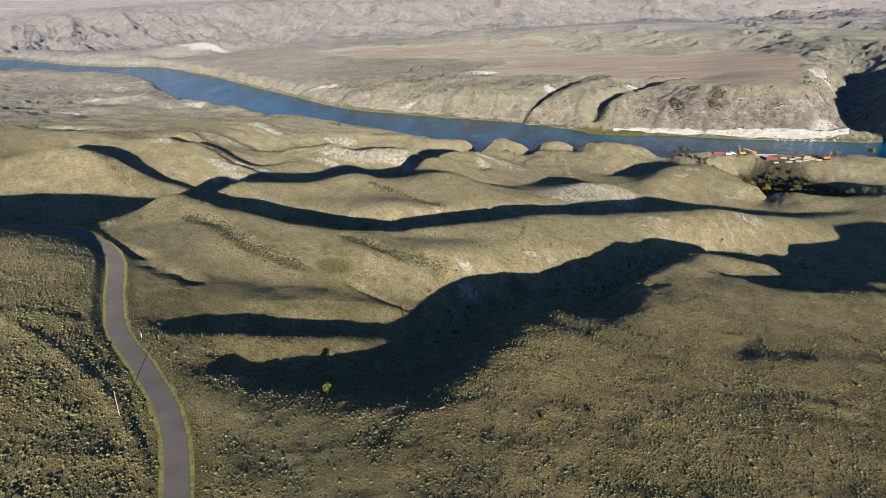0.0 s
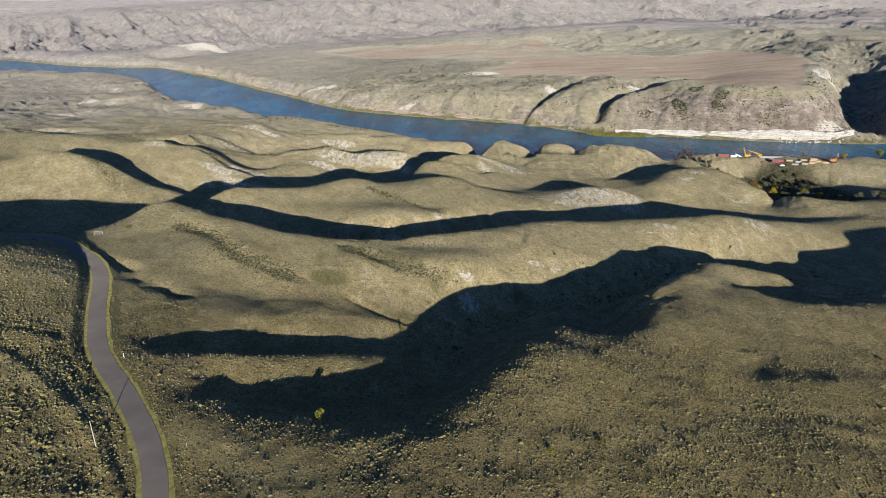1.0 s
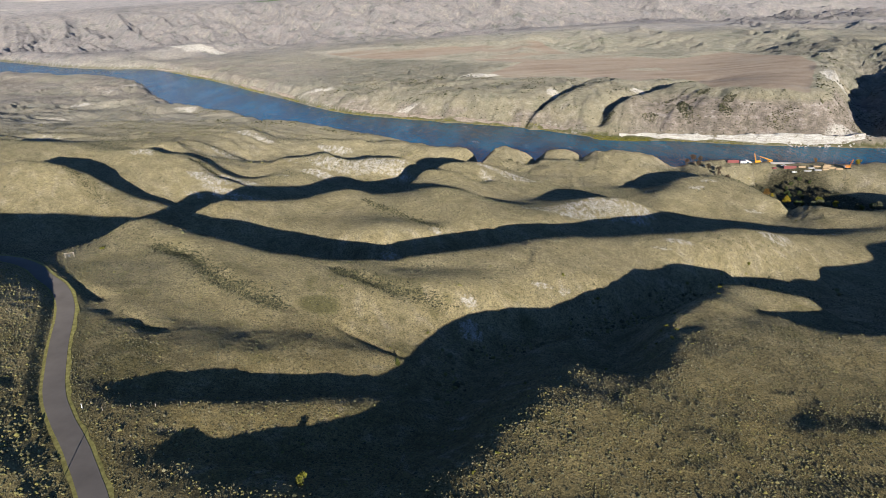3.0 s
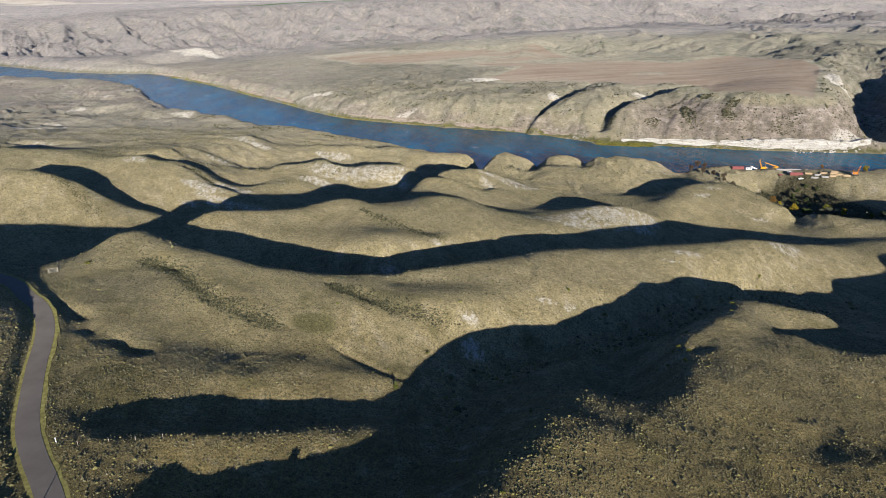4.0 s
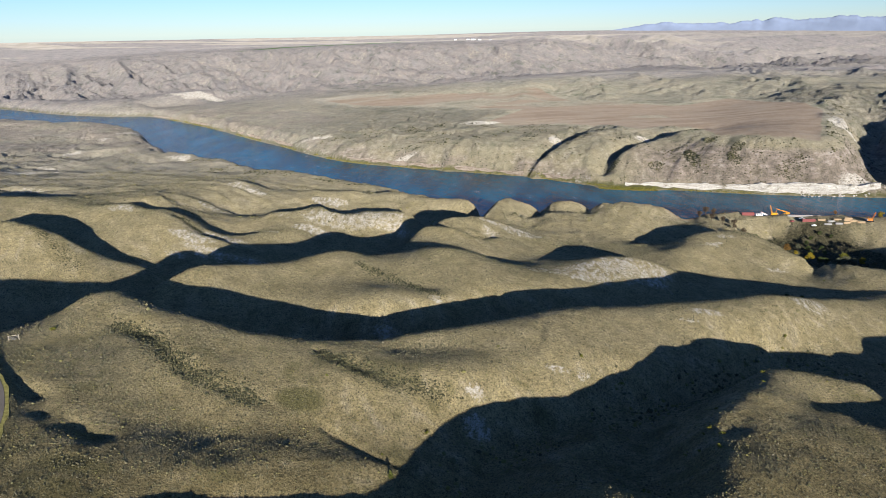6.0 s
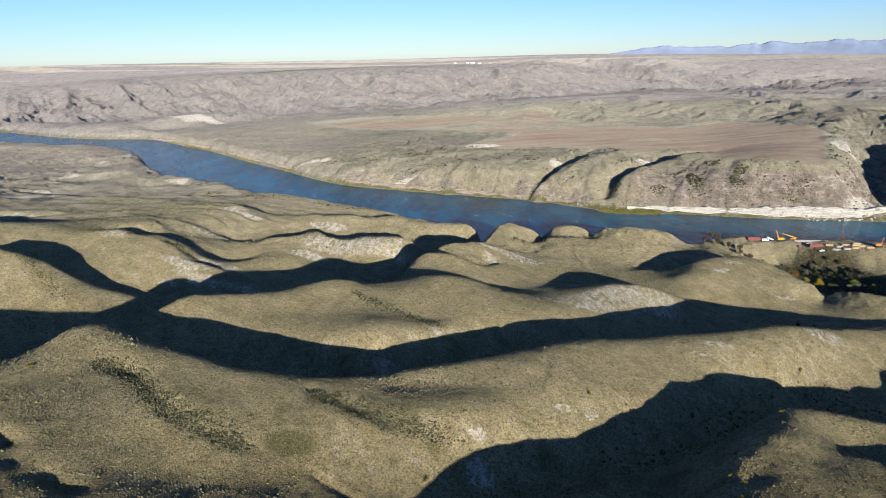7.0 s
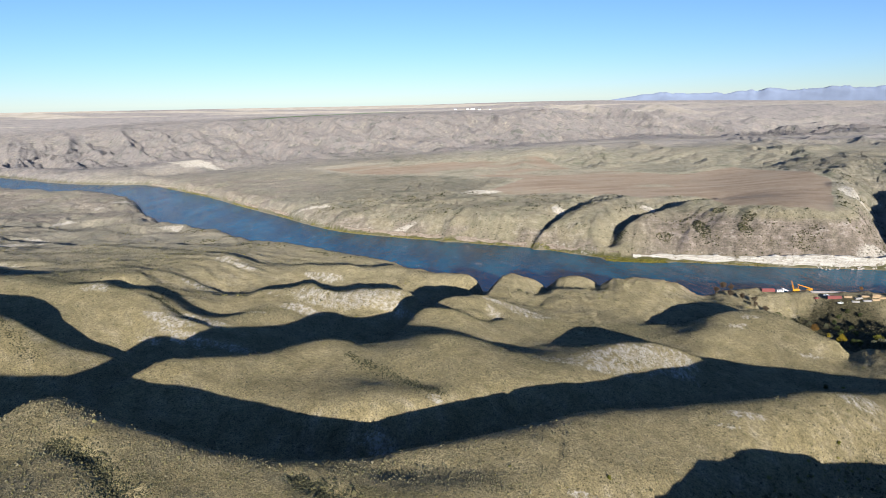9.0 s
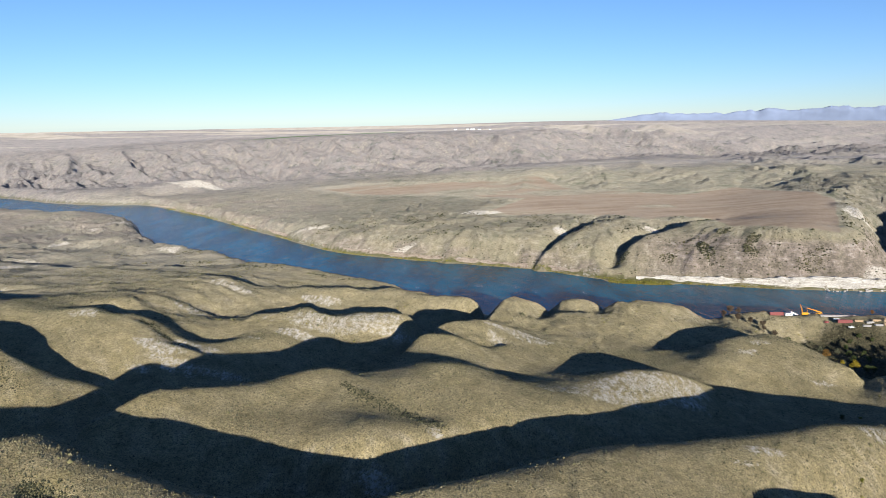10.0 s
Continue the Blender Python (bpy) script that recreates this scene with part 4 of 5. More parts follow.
# ---- far bank cliff ----
def make_cliff_material(name, tone):
    m, nt, b = material(name, 0.92)
    coords = nt.nodes.new("ShaderNodeTexCoord").outputs["Object"]
    mapping = node(nt, "ShaderNodeMapping", Scale=(0.02, 0.02, 0.42))
    nt.links.new(coords, mapping.inputs["Vector"])
    bed = noise_of(nt, 1.0, 8, 0.78, mapping.outputs[0])
    rock = ramp_of(nt, bed, [(0.32, (0.10, 0.085, 0.07)), (0.40, (0.30, 0.27, 0.235)), (0.46, (0.55, 0.52, 0.475)), (0.515, (0.22, 0.195, 0.16)), (0.56, (0.58, 0.55, 0.505)), (0.70, (0.22, 0.195, 0.165))])
    stain = noise_of(nt, 0.12, 6, 0.7)
    rock = mixed(nt, sums(nt, 'MULTIPLY', sums(nt, 'SUBTRACT', stain, 0.555), 9.0, True), rock, (0.15, 0.13, 0.09))
    rock = mixed(nt, 1.0, rock, tone, 'MULTIPLY')
    nt.links.new(rock, b.inputs["Base Color"])
    bumped(nt, b, sums(nt, 'ADD', bed, noise_of(nt, 0.35, 7, 0.75)), 0.9, 2.0)
    return m


CLIFF = make_cliff_material("white_layered_sandstone", (1.1, 1.1, 1.1))
TAN_CLIFF = make_cliff_material("tan_layered_sandstone", (0.66, 0.58, 0.52))


def make_cliff(name, line, tall, label, mat):
    """Ledges of rock, stepped back bed by bed, along the foot of the bank."""
    p = spaced(line, 2.0)
    t = np.gradient(p[:, :2], axis=0)
    back = np.column_stack([t[:, 1], -t[:, 0]]) / np.linalg.norm(t, axis=1)[:, None]
    back[back[:, 1] < 0] *= -1
    n, levels = len(p), 13
    run = np.arange(n) * 2.0
    top = np.interp(run, np.linspace(0, run[-1], len(tall)), tall)
    top = top * (0.80 + 0.3 * vnoise(run / 38, run * 0, 5)) + 2.6 * (vnoise(run / 7, run * 0, 6) - 0.5)
    v = np.zeros((n, levels, 3))
    for k in range(levels):
        ledge = 0.5 * (k // 2) * (0.7 + 0.6 * vnoise(run / 20, run * 0 + k // 2, 7)) + 2.0 * (vnoise(run / 16, run * 0 + (k // 6) * 3.3, 8) - 0.5) + 1.0 * (vnoise(run / 5, run * 0 + (k // 2) * 1.7, 9) - 0.5)
        v[:, k, 0] = p[:, 0] + back[:, 0] * (1.5 + ledge)
        v[:, k, 1] = p[:, 1] + back[:, 1] * (1.5 + ledge)
        v[:, k, 2] = -85 + (top + 1.3) * ((k // 2 * 2 + (0.85 if k % 2 else 0)) / (levels - 1))
    deep = v[:, -1].copy()
    deep[:, :2] += back * 9
    deep[:, 2] -= 1.5
    v = np.concatenate([v, deep[:, None]], 1)
    levels += 1
    f = [(i * levels + k, (i + 1) * levels + k, (i + 1) * levels + k + 1, i * levels + k + 1) for i in range(n - 1) for k in range(levels - 1)]
    return tagged(new(name, mesh_of(name, v.reshape(-1, 3), f, mat)), label, "cliff", kind="structure")


make_cliff("cliff_east", [(578, 936, 0), (545, 936, 0), (501, 945, 0), (420, 963, 0), (338, 991, 0), (262, 1014, 0)], [16, 16, 14, 11, 8, 6], "white layered sandstone cliff along the river", CLIFF)
make_cliff("cliff_middle", [(244, 1024, 0), (190, 1060, 0), (142, 1097, 0)], [8, 6, 7], "low pale rock ledge at the water", TAN_CLIFF)
make_cliff("cliff_west", [(128, 1103, 0), (24, 1155, 0), (-60, 1197, 0), (-163, 1256, 0), (-240, 1338, 0), (-310, 1430, 0), (-420, 1562, 0), (-538, 1713, 0), (-690, 1882, 0), (-805, 1995, 0)], [7, 8, 7, 8, 8, 6, 6, 5], "broken tan rock ledges along the river bank", TAN_CLIFF)


# ---- hazy mountains on the skyline ----
def make_mountains():
    # the blue of the hazy air is mixed into this base colour
    m = plain("haze_blue_mountain", (0.20, 0.24, 0.33), 1.0, 0, 0.12, 0.01)
    az = np.radians(np.linspace(13.6, 40, 180))
    deg = np.degrees(az)
    rise = np.interp(deg, [13.6, 15.5, 18.6, 20.3, 22.3, 24.3, 26, 27.5, 29.5, 31.5, 33, 36, 40], [0, 36, 64, 40, 42, 70, 80, 58, 72, 86, 70, 80, 60])
    rise = rise * (0.40 + 0.68 * fbm(deg * 1.3, deg * 0, 6, 15))
    rows = [(4760, 0.0), (4790, 0.35), (4820, 0.7), (4850, 1.0), (4880, 0.5), (4890, -0.5)]
    v = []
    for r, k in rows:
        w = 1 + 0.25 * (fbm(deg * 2 + r, deg * 0 + r, 3, 16) - 0.5) * (0.2 < k < 0.9)
        for a, h, q in zip(az, rise, w):
            v.append((r * math.sin(a), r * math.cos(a), 70 + (h + 40) * k * q))
    n = len(az)
    f = [(j * n + i, j * n + i + 1, (j + 1) * n + i + 1, (j + 1) * n + i) for j in range(len(rows) - 1) for i in range(n - 1)]
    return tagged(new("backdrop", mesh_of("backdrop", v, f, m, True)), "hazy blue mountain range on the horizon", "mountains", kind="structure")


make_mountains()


# ---- brush: low sage, rabbitbrush and tufts ----
def make_brush_material(name, stops):
    m, nt, b = material(name, 0.95)
    geo = nt.nodes.new("ShaderNodeNewGeometry")
    col = ramp_of(nt, geo.outputs["Random Per Island"], stops)
    col = mixed(nt, 0.5, col, mixed(nt, 1.0, col, ramp_of(nt, noise_of(nt, 6.0, 3, 0.7), [(0.35, (0.4, 0.4, 0.4)), (0.65, (1.5, 1.5, 1.4))]), 'MULTIPLY'))
    nt.links.new(col, b.inputs["Base Color"])
    return m


SAGE = make_brush_material("sage_and_tufts", [(0.0, (0.055, 0.056, 0.034)), (0.3, (0.120, 0.112, 0.064)), (0.6, (0.195, 0.175, 0.078)), (0.85, (0.215, 0.190, 0.060)), (1.0, (0.235, 0.205, 0.105))])
TUFT = make_brush_material("dry_tufts", [(0.0, (0.075, 0.070, 0.044)), (0.3, (0.125, 0.112, 0.068)), (0.7, (0.200, 0.176, 0.104)), (0.88, (0.195, 0.178, 0.078)), (1.0, (0.29, 0.252, 0.168))])
DARK_SAGE = make_brush_material("dark_sage", [(0.0, (0.032, 0.034, 0.020)), (0.6, (0.066, 0.064, 0.038)), (1.0, (0.125, 0.112, 0.055))])

REED = make_brush_material("yellow_green_reeds", [(0.0, (0.075, 0.075, 0.014)), (0.6, (0.150, 0.140, 0.030)), (1.0, (0.24, 0.20, 0.06))])
MIX_SAGE = make_brush_material("grey_sage", [(0.0, (0.050, 0.050, 0.032)), (0.5, (0.095, 0.088, 0.054)), (0.85, (0.150, 0.134, 0.078)), (1.0, (0.24, 0.21, 0.13))])

PHI = (1 + 5 ** 0.5) / 2
ICO = np.array([(-1, PHI, 0), (1, PHI, 0), (-1, -PHI, 0), (1, -PHI, 0), (0, -1, PHI), (0, 1, PHI), (0, -1, -PHI), (0, 1, -PHI), (PHI, 0, -1), (PHI, 0, 1), (-PHI, 0, -1), (-PHI, 0, 1)]) / 1.9
ICO_F = np.array([(0, 11, 5), (0, 5, 1), (0, 1, 7), (0, 7, 10), (0, 10, 11), (1, 5, 9), (5, 11, 4), (11, 10, 2), (10, 7, 6), (7, 1, 8), (3, 9, 4), (3, 4, 2), (3, 2, 6), (3, 6, 8), (3, 8, 9), (4, 9, 5), (2, 4, 11), (6, 2, 10), (8, 6, 7), (9, 8, 1)])
OCT = np.array([(1, 0, 0), (0, 1, 0), (-1, 0, 0), (0, -1, 0), (0, 0, 1.0), (0, 0, -0.6)])
OCT_F = np.array([(0, 1, 4), (1, 2, 4), (2, 3, 4), (3, 0, 4), (1, 0, 5), (2, 1, 5), (3, 2, 5), (0, 3, 5)])

PYR = np.array([(1, 0, -0.2), (0, 1, -0.2), (-1, 0, -0.2), (0, -1, -0.2), (0, 0, 1.0)])
PYR_F = np.array([(0, 1, 4), (1, 2, 4), (2, 3, 4), (3, 0, 4)])


def brush_field(name, x, y, size, shape, faces, mat, label, flatness=0.8, rng=None):
    """Many small bushes as one piece of ground cover."""
    n, k = len(x), len(shape)
    z = height_at(x, y)
    turn = rng.uniform(0, 6.283, n)
    v = np.repeat(shape[None], n, 0) * rng.uniform(0.6, 1.35, (n, k, 1))
    c, s_ = np.cos(turn)[:, None], np.sin(turn)[:, None]
    out = np.empty((n, k, 3))
    out[..., 0] = (v[..., 0] * c - v[..., 1] * s_) * size[:, None] + x[:, None]
    out[..., 1] = (v[..., 0] * s_ + v[..., 1] * c) * size[:, None] + y[:, None]
    out[..., 2] = (v[..., 2] * flatness + 0.25) * size[:, None] + z[:, None]
    tri = (faces[None] + (np.arange(n) * k)[:, None, None]).reshape(-1, 3)
    me = bpy.data.meshes.new(name)
    me.vertices.add(n * k)
    me.vertices.foreach_set("co", out.astype(np.float32).ravel())
    me.loops.add(tri.size)
    me.loops.foreach_set("vertex_index", tri.astype(np.int32).ravel())
    me.polygons.add(len(tri))
    me.polygons.foreach_set("loop_start", np.arange(len(tri), dtype=np.int32) * 3)
    me.materials.append(mat)
    me.update(calc_edges=True)
    return tagged(new(name, me), label, "shrubs", kind="stuff")


def in_sight(x, y, margin=1.0):
    return np.abs(x) < (y + 25) * 0.70 * margin


def off_road(x, y):
    return road_near(x, y)[0] > 4.6


SWALES = [[(-140, 346, 0), (-119, 333, 0), (-98, 312, 0), (-82, 304, 0), (-68, 297, 0)], [(-52, 331, 0), (-40, 325, 0), (-29, 320, 0), (-14, 316, 0), (1, 315, 0)], [(-52, 474, 0), (-42, 464, 0), (-26, 450, 0), (-12, 440, 0), (0, 433, 0)], [(-214, 604, 0), (-196, 594, 0), (-176, 586, 0)], [(-262, 500, 0), (-245, 490, 0), (-228, 480, 0)]]


def grow_brush():
    rng = np.random.default_rng(7)

    def spread(n, x0, x1, y0, y1, chance):
        x, y = rng.uniform(x0, x1, n), rng.uniform(y0, y1, n)
        keep = in_sight(x, y)
        x, y = x[keep], y[keep]
        keep = (rng.random(len(x)) < chance(x, y)) & off_road(x, y) & (rng.random(len(x)) < grassed(x, y))
        return x[keep], y[keep]

    track = spaced([(p, q, 0) for p, q in TRACK_A], 6)

    def grassed(x, y):
        """Few bushes on the mown strip along the dirt track."""
        d = np.full(len(x), 99.0)
        k = np.flatnonzero((y < 190) & (x > -80) & (x < 20))
        d[k] = to_line(x[k], y[k], track)[0]
        return 0.25 + 0.75 * ramp(d, 3, 12)

    def west(x, y):
        """1 on the uphill side of the road."""
        return ramp(np.interp(y, ROAD_FINE[:, 1], ROAD_FINE[:, 0]) - x, 5, 12) * (y < 300)

    # larger bushes
    x, y = spread(130000, -260, 260, 85, 345, lambda x, y: 0.26 + 0.42 * ramp(fbm(x / 24, y / 24, 4, 201), 0.42, 0.66) + 0.30 * west(x, y) - 0.16 * ramp(y, 200, 270))
    brush_field("sagebrush", x, y, rng.gamma(5, 0.056, len(x)) * (1 + 0.28 * west(x, y)) * (1 - 0.22 * ramp(y, 190, 260)), OCT, OCT_F, SAGE, "grey-green sagebrush on the dry slopes", 0.65, rng)
    # small tufts between
    x, y = spread(215000, -260, 260, 85, 345, lambda x, y: 0.34 + 0.32 * ramp(fbm(x / 9, y / 9, 3, 203), 0.4, 0.66))
    brush_field("grass_tufts", x, y, rng.gamma(5, 0.040, len(x)), PYR, PYR_F, TUFT, "pale dry grass tufts over the hillside", 0.95, rng)
    x, y = spread(290000, -380, 380, 335, 640, lambda x, y: 0.22 + 0.45 * ramp(fbm(x / 30, y / 30, 5, 211), 0.40, 0.64))
    brush_field("sagebrush", x, y, rng.gamma(5, 0.052, len(x)), PYR, PYR_F, TUFT, "low sage and tufts on the rounded ridges", 1.05, rng)
    x, y = spread(110000, -520, 420, 600, 900, lambda x, y: (0.22 + 0.6 * ramp(fbm(x / 36, y / 36, 5, 221), 0.40, 0.62)) * (height_at(x, y) > -74))
    brush_field("sagebrush", x, y, rng.gamma(5, 0.062, len(x)), PYR, PYR_F, MIX_SAGE, "scattered sage on the hills above the river", 1.0, rng)
    # brush that follows the swales
    xs, ys = [], []
    for line in SWALES:
        p = spaced(line, 0.25)
        n = 3 if line[0][1] > 460 else 7
        wide = np.interp(np.arange(len(p)), [0, len(p) / 2, len(p)], [1.6, 3.4, 2.4])
        xs.append(np.repeat(p[:, 0], n) + rng.normal(0, 1, len(p) * n) * np.repeat(wide, n))
        ys.append(np.repeat(p[:, 1], n) + rng.normal(0, 1, len(p) * n) * np.repeat(wide, n))
    x, y = np.concatenate(xs), np.concatenate(ys)
    brush_field("sagebrush", x, y, rng.gamma(6, 0.058, len(x)), OCT, OCT_F, DARK_SAGE, "dense dark sagebrush along shallow swales", 0.85, rng)
    # scrub on the floor of the shaded gully
    x, y = spread(9000, -10, 240, 235, 420, lambda x, y: ramp(20 - to_line(x, y, spaced(LAND["main gully"], 6))[0], 0, 16) * ramp(fbm(x / 12, y / 12, 3, 231), 0.42, 0.62))
    brush_field("gully_scrub", x, y, rng.gamma(6, 0.09, len(x)), ICO, ICO_F, SAGE, "dark scrub along the shaded gully floor", 0.85, rng)


grow_brush()


# ---- things: tools ----
def ground_at(x, y):
    return float(height_at(np.array([x], float), np.array([y], float))[0])


def thing(name, x, y, z, label, category, group="", turn=0.0):
    root = new(name)
    root.matrix_world = pose(x, y, z, 0, 0, turn)
    return tagged(root, label, category, group)


def part(name, bm, mat, parent, label=""):
    me = bpy.data.meshes.new(name)
    bm.to_mesh(me)
    bm.free()
    me.materials.append(mat)
    ob = new(name, me)
    ob.parent = parent
    return tagged(ob, label) if label else ob


def box(bm, x0, y0, z0, x1, y1, z1, chamfer=0.03, m=None):
    """A block with cut edges."""
    got = bmesh.ops.create_cube(bm, size=1)["verts"]
    bmesh.ops.transform(bm, verts=got, matrix=Matrix.LocRotScale(((x0 + x1) / 2, (y0 + y1) / 2, (z0 + z1) / 2), None, (x1 - x0, y1 - y0, z1 - z0)))
    edges = {e for v in got for e in v.link_edges}
    made = bmesh.ops.bevel(bm, geom=list(edges), offset=min(chamfer, 0.2 * min(x1 - x0, y1 - y0, z1 - z0)), segments=1, affect='EDGES')
    if m is not None:
        bmesh.ops.transform(bm, verts=list({v for f in made["faces"] for v in f.verts}), matrix=m)


def boxes(*rows, m=None):
    bm = bmesh.new()
    for r in rows:
        box(bm, *r)
    if m is not None:
        bm.transform(m)
    return bm


def beam(bm, p, q, w0, w1=None, sides=6):
    """A round or angular member from p to q."""
    p, q = Vector(p), Vector(q)
    d = q - p
    got = bmesh.ops.create_cone(bm, cap_ends=True, segments=sides, radius1=w0, radius2=w1 if w1 is not None else w0, depth=d.length)["verts"]
    bmesh.ops.transform(bm, verts=got, matrix=Matrix.Translation((p + q) / 2) @ d.to_track_quat('Z', 'Y').to_matrix().to_4x4())


def beams(*rows):
    bm = bmesh.new()
    for r in rows:
        beam(bm, *r)
    return bm


def wheel(parent, x, y, r=0.5, w=0.3):
    tyre = part("wheel", beams(((x, y - w / 2, r), (x, y + w / 2, r), r, r, 14)), RUBBER, parent)
    part("rim", beams(((x, y - w / 2 - 0.02, r), (x, y + w / 2 + 0.02, r), r * 0.5, r * 0.5, 10)), GREY_STEEL, tyre)


RUBBER = plain("black_rubber", (0.02, 0.02, 0.02), 0.9)
GREY_STEEL = plain("grey_steel", (0.32, 0.32, 0.33), 0.5, 0.6)
YELLOW = plain("worn_yellow_paint", (0.62, 0.33, 0.03), 0.5, 0, 0.15)
ORANGE = plain("orange_paint", (0.55, 0.20, 0.04), 0.5, 0, 0.15)
RED = plain("faded_red_paint", (0.27, 0.090, 0.082), 0.6, 0, 0.2, 1.2)
WHITE = plain("white_paint", (0.72, 0.72, 0.70), 0.5, 0, 0.08)
GLASS = plain("dark_window", (0.03, 0.035, 0.04), 0.1)
TIMBER = plain("sawn_timber", (0.46, 0.33, 0.20), 0.85, 0, 0.25, 1.5)
CONCRETE = plain("grey_concrete", (0.36, 0.34, 0.32), 0.9, 0, 0.15, 0.5)
WOOD = plain("weathered_pole_wood", (0.36, 0.31, 0.25), 0.9, 0, 0.2, 4)
BARK = plain("grey_brown_bark", (0.10, 0.08, 0.06), 0.95, 0, 0.3, 4)


def leaf_material(name, dark, light):
    m, nt, b = material(name, 0.8)
    geo = nt.nodes.new("ShaderNodeNewGeometry")
    nt.links.new(ramp_of(nt, geo.outputs["Random Per Island"], [(0.0, dark), (1.0, light)]), b.inputs["Base Color"])
    return m


LEAF = {"yellow": leaf_material("autumn_yellow_leaves", (0.16, 0.12, 0.012), (0.34, 0.26, 0.03)),
        "green": leaf_material("dull_green_leaves", (0.025, 0.04, 0.015), (0.09, 0.105, 0.035)),
        "grey": leaf_material("grey_green_leaves", (0.06, 0.065, 0.04), (0.17, 0.165, 0.10)),
        "rust": leaf_material("rusty_leaves", (0.10, 0.055, 0.015), (0.24, 0.14, 0.04)),
        "lime": leaf_material("yellow_green_leaves", (0.07, 0.075, 0.012), (0.20, 0.19, 0.035)),
        "brown": leaf_material("brown_scrub_leaves", (0.05, 0.038, 0.025), (0.12, 0.09, 0.06)),
        "juniper": leaf_material("dark_juniper_needles", (0.03, 0.035, 0.010), (0.12, 0.13, 0.03))}


def crown(blobs, leaf, count, rng):
    """Small leaf clumps gathered in uneven lobes."""
    v, f = [], []
    total = sum(b[3] ** 2 for b in blobs)
    for bx, by, bz, br in blobs:
        for _ in range(int(count * br ** 2 / total)):
            d = rng.normal(size=3)
            d *= br * (0.55 + 0.5 * rng.random()) / np.linalg.norm(d)
            c = np.array([bx, by, bz]) + d * (1, 1, 0.85)
            a, b_ = rng.normal(size=3), rng.normal(size=3)
            size = leaf * rng.uniform(0.6, 1.3)
            a, b_ = a / np.linalg.norm(a) * size, b_ / np.linalg.norm(b_) * size
            k = len(v)
            v += [c - a, c + b_, c + a, c - b_ * 0.8 + (0, 0, size * 0.4)]
            f += [(k, k + 1, k + 2), (k, k + 2, k + 3), (k + 1, k + 3, k)]
    me = bpy.data.meshes.new("crown")
    me.from_pydata([tuple(q) for q in v], [], f)
    return me


def make_tree(kind, x, y, label, rng, tall=1.0, conifer=False, shrub=False, group=""):
    """A unit tree, scaled when it is set out."""
    root = thing("shrub" if shrub else "tree", x, y, ground_at(x, y) - 0.1, label, "shrub" if shrub else "tree", group)
    bm = bmesh.new()
    if conifer:
        beam(bm, (0, 0, -0.3), (0, 0, 4.6), 0.16, 0.03, 7)
        blobs = [(rng.normal(0, 0.12), rng.normal(0, 0.12), 0.7 + 0.42 * k, 1.15 * (1 - k / 10.5)) for k in range(10)]
        count, leaf = 420, 0.22
    elif shrub:
        for k in range(7):
            a = k * 0.9 + rng.random()
            beam(bm, (0, 0, -0.1), (0.5 * math.cos(a), 0.5 * math.sin(a), 0.9 + 0.3 * rng.random()), 0.035, 0.012, 5)
        blobs = [(rng.normal(0, 0.45), rng.normal(0, 0.45), 0.6 + 0.45 * rng.random(), rng.uniform(0.35, 0.62)) for k in range(7)]
        count, leaf = 260, 0.15
    else:
        beam(bm, (0, 0, -0.4), (0.1, 0, 1.6), 0.2, 0.14, 8)
        blobs = []
        for k in range(8):
            a, r = k * 2.4 + rng.random(), rng.uniform(0.5, 1.5)
            tip = (r * math.cos(a), r * math.sin(a), rng.uniform(2.0, 4.4))
            beam(bm, (0.1, 0, 1.2 + 0.1 * k), tip, 0.09, 0.025, 5)
            blobs.append((*tip, rng.uniform(0.7, 1.15)))
        blobs.append((0, 0, 4.2, 1.0))
        count, leaf = 620, 0.24
    part("trunk" if not shrub else "stems", bm, BARK, root)
    me = crown(blobs, leaf, count, rng)
    me.materials.append(LEAF[kind])
    top = new("crown" if not shrub else "foliage", me)
    top.parent = root
    root.scale = (tall, tall, tall)
    return root


